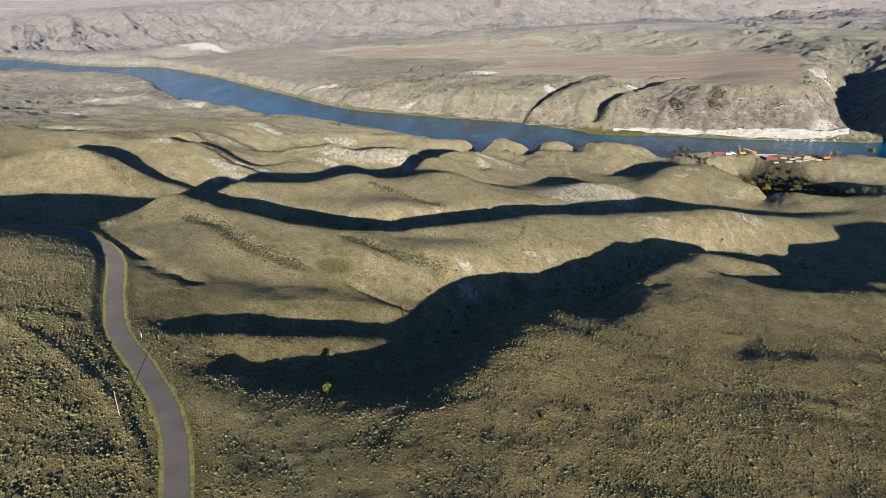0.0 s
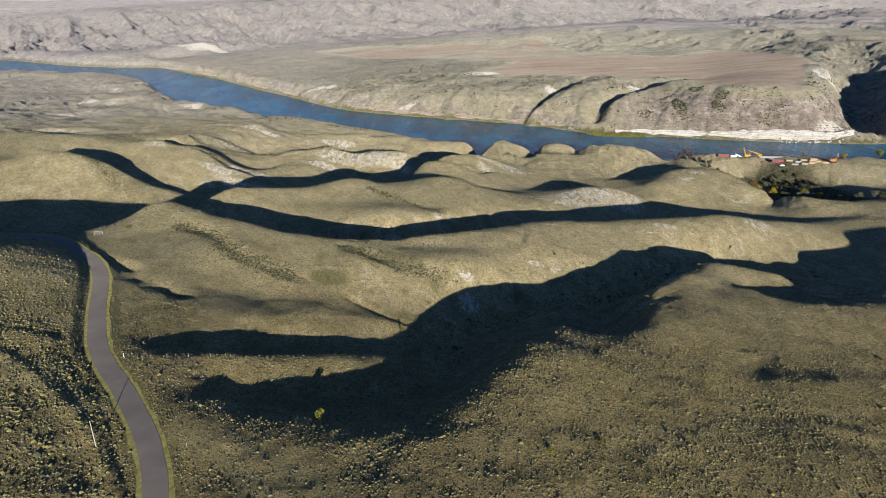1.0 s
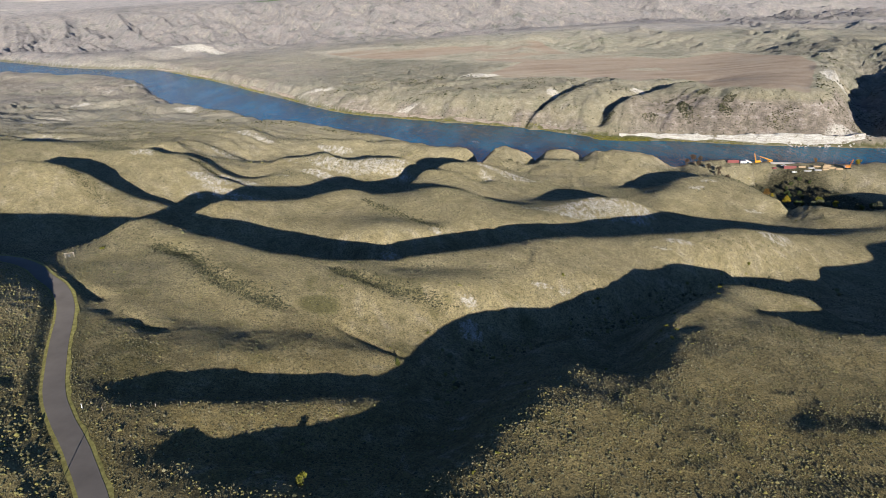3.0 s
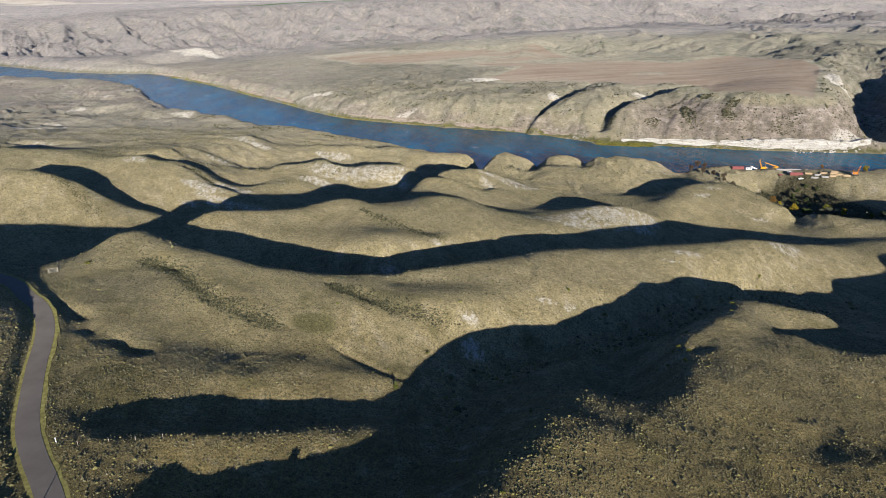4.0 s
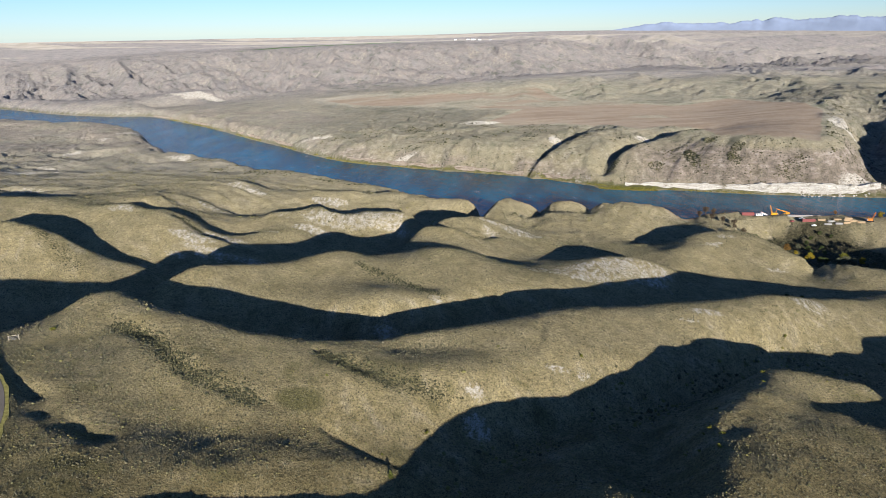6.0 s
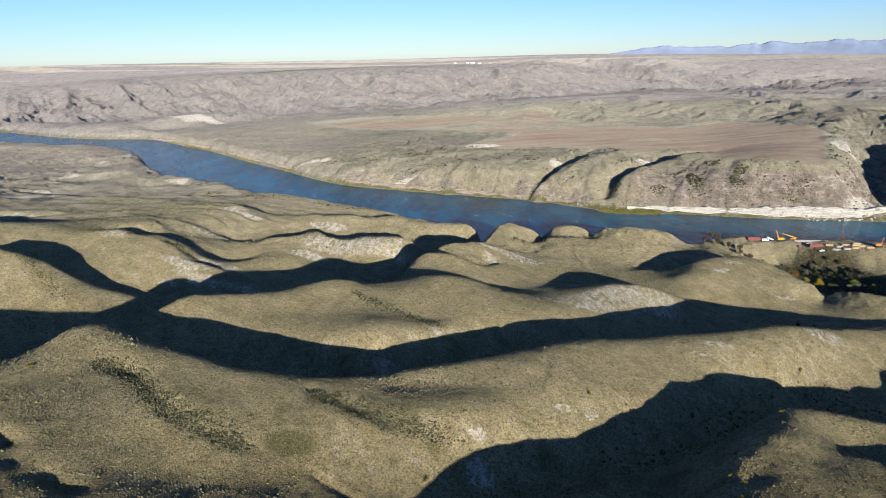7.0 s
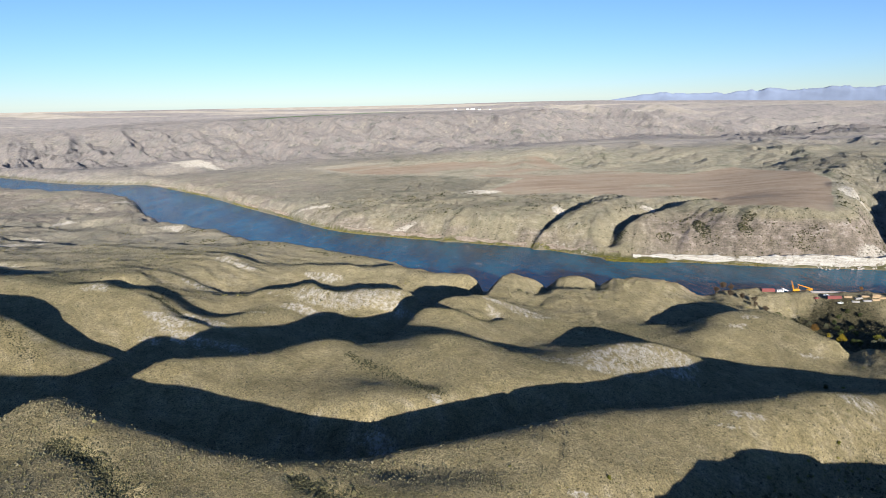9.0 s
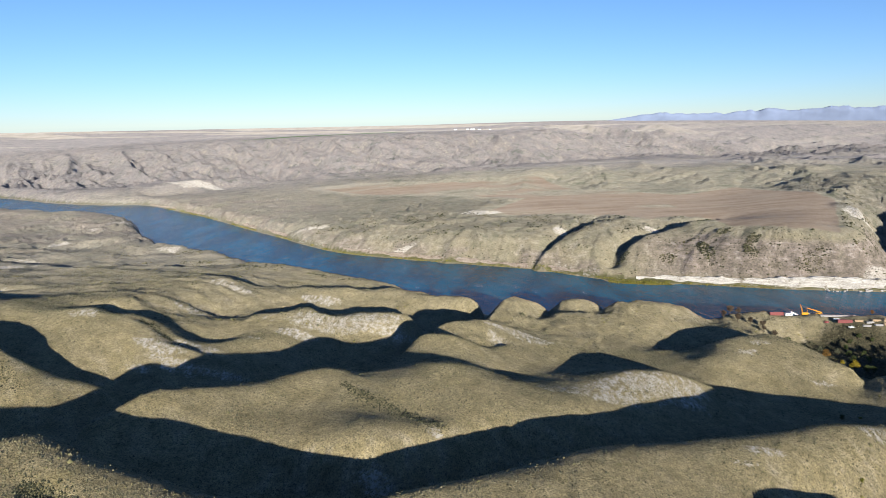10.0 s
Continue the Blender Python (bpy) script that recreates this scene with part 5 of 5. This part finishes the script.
def set_out():
    rng = np.random.default_rng(11)
    labels = {"yellow": "cottonwood with bright yellow autumn leaves in the draw", "green": "dull green leafy tree in the riverside hollow",
              "grey": "grey-green willow thicket beside the draw", "rust": "low tree with rusty autumn leaves", "brown": "brown leafless-looking scrub tree on the river point",
              "lime": "yellow-green rabbitbrush bush on the slope", "juniper": "small juniper standing in the dry gully"}
    kinds = {}
    # kind, x, y, size
    rows = [("yellow", 317, 628, 2.0), ("yellow", 285, 593, 0.9), ("rust", 316, 664, 1.5), ("grey", 290, 600, 0.9), ("green", 326, 627, 1.3), ("green", 331, 626, 1.2),
            ("grey", 338, 620, 1.5), ("grey", 344, 622, 1.6), ("lime", 350, 634, 1.6), ("grey", 350, 618, 1.4), ("yellow", 358, 620, 1.5), ("rust", 360, 608, 1.0), ("grey", 362, 595, 1.4), ("lime", 366, 596, 1.2),
            ("grey", 356, 603, 1.3), ("green", 372, 590, 1.3), ("grey", 370, 580, 1.5), ("grey", 378, 572, 1.4), ("green", 384, 570, 1.3), ("grey", 388, 560, 1.5), ("lime", 392, 566, 1.1), ("grey", 398, 555, 1.4), ("green", 404, 552, 1.4), ("grey", 410, 548, 1.3),
            ("green", 348, 690, 1.0), ("green", 356, 698, 1.0), ("green", 366, 702, 1.0), ("grey", 336, 682, 1.0), ("green", 374, 696, 0.9), ("green", 342, 676, 1.0), ("grey", 326, 690, 1.0), ("green", 352, 672, 1.0), ("grey", 364, 680, 0.9), ("green", 336, 660, 1.1), ("green", 346, 655, 1.0),
            ("yellow", 436, 722, 1.5), ("lime", 474, 722, 1.9), ("rust", 400, 738, 0.9), ("green", 300, 668, 0.8), ("green", 242, 520, 0.7), ("grey", 296, 645, 0.9),
            ("brown", 268, 752, 1.4), ("brown", 276, 757, 1.5), ("brown", 284, 758, 1.3), ("brown", 275, 738, 1.4), ("brown", 283, 730, 1.3), ("brown", 291, 722, 1.3), ("brown", 297, 712, 1.2), ("brown", 288, 714, 1.1), ("green", 304, 702, 1.2), ("brown", 296, 694, 1.0)]
    for kind, x, y, size in rows:
        size *= 1.0 if kind == "yellow" else 1.12
        if kind not in kinds or rng.random() < 0.35:
            src = make_tree(kind, x, y, labels[kind].replace("bush on the slope", "tree in the draw"), rng, size, group="riverside trees")
            kinds.setdefault(kind, src)
        else:
            ob = copy_thing(kinds[kind], Matrix.Identity(4))
            ob.scale = (size * rng.uniform(0.9, 1.2), size * rng.uniform(0.9, 1.2), size)
            ob.location = (x, y, ground_at(x, y) - 0.1)
            ob.rotation_euler = (0, 0, rng.uniform(0, 6.28))
    tree = make_tree("juniper", -18.5, 270, "small dark conifer standing beside the cut gully", rng, 0.85, conifer=True)
    tree = make_tree("lime", -38, 182, "round yellow-green shrub on the shaded rim", rng, 1.9, shrub=True, group="hillside shrubs")
    shrubs = [(90.7, 283, 1.6), (93, 278, 1.4), (88, 281, 1.1), (88, 268, 1.5), (84, 274, 1.2), (81, 277, 1.1), (58, 249, 1.2), (61, 253, 1.0), (133, 333, 1.6), (128, 322, 1.1), (60.7, 350, 1.8), (184, 411, 2.0), (254, 521, 2.2), (290, 558, 1.5),
              (28.6, 163, 2.0), (43.8, 169.5, 1.7), (-7, 297, 1.7), (7, 183, 1.0), (14, 190, 1.0), (3, 222, 0.9), (27, 234, 1.2), (77, 343, 2.0), (168, 235, 1.3), (-160, 336, 2.0), (-45, 313, 1.1), (24, 351, 1.0), (-22, 281, 1.0), (160, 345, 1.2), (197, 296, 1.3), (100, 300, 1.2)]
    for x, y, size in shrubs:
        ob = copy_thing(tree, Matrix.Identity(4))
        ob["label"] = "yellow-green shrub among the dry sage"
        ob.scale = (size * 0.62, size * 0.62, size * rng.uniform(0.4, 0.65))
        ob.location = (x, y, ground_at(x, y) - 0.05)
        ob.rotation_euler = (0, 0, rng.uniform(0, 6.28))
    # scrub in the hollow and dark bushes over the far bank
    # hollow scrub is packed dense and dark to stand in for shade
    x, y = rng.uniform(290, 420, 9000), rng.uniform(600, 730, 9000)
    keep = (fbm(x / 22, y / 22, 3, 301) > 0.34) & in_sight(x, y) & (y + 0.55 * np.maximum(345 - x, 0) < 724) & (x + 0.2 * (y - 650) < 400) & (height_at(x, y) < -52.5)
    x, y = x[keep], y[keep]
    brush_field("scrub", x, y, rng.gamma(6, 0.075, len(x)), OCT, OCT_F, DARK_SAGE, "low dark scrub over the riverside hollow, thickened to stand for shade", 0.9, rng)
    x, y = rng.uniform(-420, 760, 30000), rng.uniform(930, 1420, 30000)
    z = height_at(x, y)
    patch = fbm(x / 30, y / 30, 4, 311) + 0.14 * ramp(x, 220, 380) * (y < 1090) * (z < -24)
    keep = (z > -79) & (inside(x, y, FIELD) < -6) & (patch > 0.55) & in_sight(x, y)
    x, y = x[keep], y[keep]
    for cx, cy, rx, ry, n in ((362, 1035, 9, 26, 420), (410, 1008, 8, 14, 300), (396, 1066, 9, 7, 160), (421, 1024, 10, 8, 200), (312, 1036, 12, 8, 160), (478, 978, 22, 9, 260), (256, 1060, 8, 8, 120)):
        a, d = rng.uniform(0, 6.283, n), np.sqrt(rng.random(n))
        x, y = np.r_[x, cx + rx * d * np.cos(a)], np.r_[y, cy + ry * d * np.sin(a)]
    brush_field("far_bank_scrub", x, y, rng.gamma(4, 0.20, len(x)), OCT, OCT_F, DARK_SAGE, "dark low scrub scattered over the far bank", 0.8, rng)
    line = spaced([(228, 1014, 0), (250, 1006, 0), (275, 999, 0), (300, 994, 0)], 1.0)
    pick = rng.integers(0, len(line), 1500)
    x, y = line[pick, 0] + rng.normal(0, 2.0, 1500), line[pick, 1] + rng.normal(0, 3.2, 1500)
    shore = spaced(FAR_EDGE[3:16], 1.2)
    pick = rng.integers(0, len(shore), 3600)
    pick = pick[fbm(pick / 40.0, pick * 0.0, 3, 331) > 0.45]
    x, y = np.r_[x, shore[pick, 0] + rng.normal(0, 0.8, len(pick))], np.r_[y, shore[pick, 1] - 1.0 + rng.normal(0, 1.0, len(pick))]
    brush_field("reeds", x, y, rng.gamma(6, 0.12, len(x)), OCT, OCT_F, REED, "yellow-green reeds along the far waterline", 0.9, rng)
    x, y = rng.uniform(-900, 330, 26000), rng.uniform(640, 1300, 26000)
    z = height_at(x, y)
    keep = (z > -79) & (fbm(x / 34, y / 34, 4, 321) > 0.54) & in_sight(x, y) & (y < 1050 - 0.35 * x)
    x, y = x[keep], y[keep]
    brush_field("sagebrush", x, y, rng.gamma(5, 0.11, len(x)), OCT, OCT_F, SAGE, "sparse sage over the hills by the river", 0.8, rng)


set_out()


# ---- posts along the road ----
def make_pole(x, y, tall):
    root = thing("utility_pole", x, y, ground_at(x, y), "weathered wooden utility pole in the roadside brush", "utility pole")
    part("pole", beams(((0, 0, -0.5), (0, 0, tall), 0.16, 0.10, 10)), WOOD, root)
    part("cap", beams(((0, 0, tall - 0.06), (0, 0, tall + 0.05), 0.13, 0.09, 10)), GREY_STEEL, root, "grey metal pole cap")
    return root


def make_post(x, y, tall, mat, label, r=0.07):
    root = thing("fence_post", x, y, ground_at(x, y), label, "fence post", "posts by the road")
    part("post", beams(((0, 0, -0.3), (0, 0, tall), r, r * 0.85, 8)), mat, root)
    part("band", beams(((0, 0, tall * 0.72), (0, 0, tall * 0.80), r * 1.15, r * 1.15, 8)), GREY_STEEL, root)
    return root


def make_gate(x, y):
    root = thing("gate", x, y, ground_at(x, y), "grey wooden gate frame across the dirt track", "gate", turn=20)
    for k in (-1.8, 1.8):
        part("post", beams(((k, 0, -0.4), (k, 0, 2.4), 0.14, 0.12, 8)), WOOD, root)
    part("crossbar", beams(((-2.0, 0, 2.2), (2.0, 0, 2.2), 0.10, 0.10, 8)), WOOD, root)
    for h in (0.5, 1.0, 1.5):
        part("rail", beams(((-1.75, 0.05, h), (1.75, 0.05, h), 0.045, 0.045, 6)), GREY_STEEL, root)
    return root


make_gate(-172, 329)
make_pole(-92.8, 160, 8.2)
make_post(-106, 207, 1.7, WHITE, "white marker post at the road edge", 0.13)
for px, py in ((-99.3, 205.5), (-92, 207.5), (-86, 210), (-79.6, 212.5), (-69, 160.5)):
    make_post(px, py, 1.5, WOOD, "grey wooden fence post on the rim")


# ---- works on the river terrace ----
def make_container(x, y, turn, mat, label):
    root = thing("shipping_container", x, y, ground_at(x, y), label, "container", "containers on the terrace", turn)
    ribs = [(-6.0 + k * 0.5, -1.24, 0.2, -5.75 + k * 0.5, 1.24, 2.75) for k in range(24)]
    part("body", boxes((-6.05, -1.2, 0.15, 6.05, 1.2, 2.85), *ribs), mat, root)
    for e in (-1, 1):
        part("door", boxes((-6.12, 0.62 * e - 0.58, 0.25, -6.04, 0.62 * e + 0.58, 2.75)), mat, root)
        for q in (-1, 1):
            part("corner_post", boxes((e * 6.0 - 0.1, q * 1.2 - 0.09, 0, e * 6.0 + 0.1, q * 1.2 + 0.09, 2.92)), mat, root)
    return root


def make_trailer(x, y, turn):
    root = thing("office_trailer", x, y, ground_at(x, y), "white site office trailer on the river terrace", "trailer", "", turn)
    part("body", boxes((-3.3, -1.2, 0.6, 3.3, 1.2, 2.9)), WHITE, root)
    part("roof", boxes((-3.4, -1.3, 2.9, 3.4, 1.3, 3.02)), GREY_STEEL, root)
    for k in (-1.9, 1.6):
        part("window", boxes((k - 0.5, -1.23, 1.6, k + 0.5, -1.19, 2.4)), GLASS, root)
    part("door", boxes((-0.5, -1.24, 0.7, 0.4, -1.19, 2.6)), GREY_STEEL, root)
    for k in (-0.6, 0.6):
        wheel(root, k, -1.0, 0.4)
        wheel(root, k, 1.0, 0.4)


def lattice_boom(p, q, w):
    p, q = Vector(p), Vector(q)
    d = (q - p).normalized()
    a = d.cross(Vector((0, 1, 0))).normalized() * w
    b = Vector((0, w, 0))
    bm, n = bmesh.new(), 7
    for i in (-1, 1):
        for j in (-1, 1):
            beam(bm, p + a * i + b * j, q + (a * i + b * j) * 0.5, 0.09, 0.07, 5)
    for k in range(n):
        s0, s1 = k / n, (k + 1) / n
        for j in (-1, 1):
            beam(bm, p.lerp(q, s0) + a + b * j, p.lerp(q, s1) - a + b * j, 0.05, 0.05, 4)
            beam(bm, p.lerp(q, s0) + a * j + b, p.lerp(q, s1) + a * j - b, 0.05, 0.05, 4)
    return bm


def make_crane(x, y, turn, rise, mat, label):
    root = thing("crawler_crane", x, y, ground_at(x, y), label, "crane", "cranes", turn)
    for e in (-1, 1):
        part("track", boxes((-2.9, e * 1.7 - 0.45, 0, 2.9, e * 1.7 + 0.45, 1.0, 0.3)), RUBBER, root)
    part("undercarriage", boxes((-1.2, -1.4, 0.5, 1.2, 1.4, 1.2)), GREY_STEEL, root)
    house = part("house", boxes((-2.2, -1.5, 1.2, 3.0, 1.5, 3.0, 0.12)), mat, root)
    part("counterweight", boxes((2.9, -1.6, 1.2, 3.9, 1.6, 2.8, 0.15)), GREY_STEEL, house)
    cabin = part("cab", boxes((-3.4, -1.5, 1.3, -2.1, -0.2, 3.2, 0.1)), mat, root)
    part("window", boxes((-3.44, -1.4, 2.1, -3.38, -0.3, 3.05)), GLASS, cabin)
    tip = Vector((-rise[0], 0, 1.8 + rise[1]))
    part("boom", lattice_boom((-1.8, 0, 1.8), tip, 0.45), mat, root)
    part("mast", beams(((1.8, -0.7, 2.8), (2.4, 0, 5.6), 0.12, 0.1, 6), ((1.8, 0.7, 2.8), (2.4, 0, 5.6), 0.12, 0.1, 6)), mat, root)
    part("stay_cable", beams(((2.4, 0, 5.6), tuple(tip), 0.05, 0.05, 4)), GREY_STEEL, root)
    part("hook", beams((tuple(tip), (tip.x, 0, tip.z - 3.0), 0.05, 0.05, 4), ((tip.x, 0, tip.z - 3.0), (tip.x, 0, tip.z - 3.7), 0.25, 0.15, 6)), GREY_STEEL, root)


def make_handler(x, y, turn):
    root = thing("boom_lift", x, y, ground_at(x, y), "yellow telescopic boom machine on the river terrace", "boom lift", "", turn)
    part("chassis", boxes((-2.6, -1.1, 0.5, 2.6, 1.1, 1.2, 0.1)), YELLOW, root)
    for a in (-1.7, 1.7):
        for b in (-1.1, 1.1):
            wheel(root, a, b, 0.62, 0.45)
    cabin = part("cab", boxes((-1.2, -1.1, 1.2, 0.4, -0.1, 2.6, 0.1)), YELLOW, root)
    part("window", boxes((-1.1, -1.14, 1.7, 0.3, -1.08, 2.45)), GLASS, cabin)
    lift = Matrix.Translation((2.2, 0.4, 1.9)) @ Matrix.Rotation(radians(18), 4, 'Y')
    part("boom", boxes((-14.0, -0.28, -0.28, 0.6, 0.28, 0.28), (-7.5, -0.42, -0.42, 0.9, 0.42, 0.42), m=lift), YELLOW, root)
    part("turret", boxes((1.2, -0.8, 1.2, 2.8, 0.9, 2.3, 0.15)), YELLOW, root)


def make_pickup(x, y, turn, mat, label):
    root = thing("pickup_truck", x, y, ground_at(x, y), label, "truck", "parked trucks", turn)
    part("body", boxes((-2.7, -0.95, 0.45, 2.7, 0.95, 1.05, 0.12)), mat, root)
    cabin = part("cab", boxes((-0.9, -0.85, 1.05, 1.1, 0.85, 1.8, 0.2)), mat, root)
    part("window", boxes((-0.8, -0.88, 1.2, 1.0, 0.88, 1.62)), GLASS, cabin)
    part("bed", boxes((-2.65, -0.95, 1.05, -1.0, -0.85, 1.35), (-2.65, 0.85, 1.05, -1.0, 0.95, 1.35), (-2.7, -0.95, 1.05, -2.6, 0.95, 1.35)), mat, root)
    for a in (-1.7, 1.7):
        for b in (-0.85, 0.85):
            wheel(root, a, b, 0.4, 0.26)


def make_tilt_trailer(x, y, turn):
    root = thing("dump_trailer", x, y, ground_at(x, y), "pale dump trailer with its bed tipped up", "trailer", "", turn)
    part("frame", boxes((-3.6, -0.7, 0.7, 3.6, 0.7, 1.0)), GREY_STEEL, root)
    tip = Matrix.Translation((3.4, 0, 1.1)) @ Matrix.Rotation(radians(24), 4, 'Y')
    part("bed", boxes((-8.0, -1.2, 0, 0, 1.2, 0.15), (-8.0, -1.25, 0, 0, -1.12, 1.3), (-8.0, 1.12, 0, 0, 1.25, 1.3), (-8.05, -1.2, 0, -7.9, 1.2, 1.3), m=tip), WHITE, root, "white tipped bed")
    for k in (1.4, 2.6):
        wheel(root, k, -1.0, 0.5)
        wheel(root, k, 1.0, 0.5)


def make_timber(x, y, turn, rng, mat, label):
    root = thing("timber_stack", x, y, ground_at(x, y), label, "timber", "timber stacks", turn)
    for layer in range(3):
        for k in range(4 - layer // 2):
            a = rng.uniform(-0.3, 0.3)
            part("timber_beam", boxes((-3.2 + a, -1.3 + k * 0.66, 0.1 + layer * 0.5, 3.2 + a, -0.75 + k * 0.66, 0.55 + layer * 0.5, 0.04)), mat, root)


def build_works():
    rng = random.Random(3)
    make_container(316.5, 749, -4, RED, "faded red shipping container on the river terrace")
    make_trailer(328, 749, -4)
    make_tilt_trailer(337.5, 757, 0)
    make_crane(344.5, 751, 0, (5.0, 9.5), YELLOW, "yellow crawler crane with raised lattice boom")
    make_handler(356, 748, -4)
    slab = thing("concrete_slab", 369, 738, ground_at(369, 738) - 0.2, "long grey concrete slab beside the river", "slab", "", -7)
    part("deck", boxes((-16, -1.8, 0, 16, 1.8, 0.7, 0.06)), CONCRETE, slab)
    for e in (-1, 1):
        part("kerb", boxes((-16, e * 1.75 - 0.15, 0.7, 16, e * 1.75 + 0.15, 1.0)), CONCRETE, slab)
    make_pickup(362, 729, -10, WHITE, "white pickup truck parked on the terrace")
    make_container(364.5, 721, -8, RED, "red shipping container beside timber stacks")
    make_pickup(366, 713, 12, WHITE, "white pickup truck parked beside the red container")
    make_pickup(352, 727, 30, RED, "dark red pickup truck parked on the terrace")
    for k, (x, y) in enumerate(((376, 719), (384, 716), (391, 718), (398, 714), (388, 710), (404, 713), (410, 710), (379, 712), (395, 709), (402, 718))):
        mat, label = ((TIMBER, "stack of tan timber beams on the river terrace"), (CONCRETE, "stack of grey concrete beams on the river terrace"), (TIMBER, "stack of tan timber beams on the river terrace"))[k % 3]
        make_timber(x, y, -8 + rng.uniform(-14, 14), rng, mat, label)
    make_crane(420, 713, 180, (4.5, 7.5), ORANGE, "orange crawler crane with a red-white boom near timber")


build_works()


# ---- boulders under the cliff and a far farmstead ----
def make_boulder(x, y, size, rng):
    bm = bmesh.new()
    bmesh.ops.create_icosphere(bm, subdivisions=2, radius=1)
    for v in bm.verts:
        v.co *= 0.75 + 0.55 * noise.noise(v.co * 1.1 + Vector((x, y, 0)))
        v.co = Vector((v.co.x * size, v.co.y * size * 0.8, v.co.z * size * 0.65))
    me = bpy.data.meshes.new("boulder")
    bm.to_mesh(me)
    bm.free()
    me.materials.append(CLIFF)
    ob = new("boulder", me)
    ob.matrix_world = pose(x, y, max(ground_at(x, y), WATER - 0.3) + size * 0.2, 0, 0, rng.uniform(0, 360))
    return tagged(ob, "pale sandstone boulder fallen below the cliff", "boulder", "boulders below the cliff")


def far_bits():
    rng = random.Random(9)
    for k in range(26):
        s_ = rng.random()
        make_boulder(478 + 85 * s_ + rng.uniform(-3, 3), 946 - 12 * s_ + rng.uniform(-4, 3), rng.uniform(1.0, 2.6), rng)
    for x, y, w, h in ((176, 4093, 16, 6), (205, 4096, 26, 7), (243, 4090, 18, 5), (104, 4097, 14, 5), (305, 4086, 12, 5)):
        root = thing("farm_building", x, y, ground_at(x, y), "white farm building with a grey pitched roof", "building", "far farmstead", rng.uniform(-8, 8))
        part("wall", boxes((-w / 2, -5, -1, w / 2, 5, h, 0.1)), WHITE, root)
        bm = bmesh.new()
        v = [bm.verts.new(c) for c in ((-w / 2 - 0.5, -5.5, h), (w / 2 + 0.5, -5.5, h), (w / 2 + 0.5, 5.5, h), (-w / 2 - 0.5, 5.5, h), (-w / 2 - 0.5, 0, h + 3), (w / 2 + 0.5, 0, h + 3))]
        for f in ((0, 1, 5, 4), (2, 3, 4, 5), (0, 4, 3), (1, 2, 5), (3, 2, 1, 0)):
            bm.faces.new([v[i] for i in f])
        part("roof", bm, GREY_STEEL, root)


far_bits()
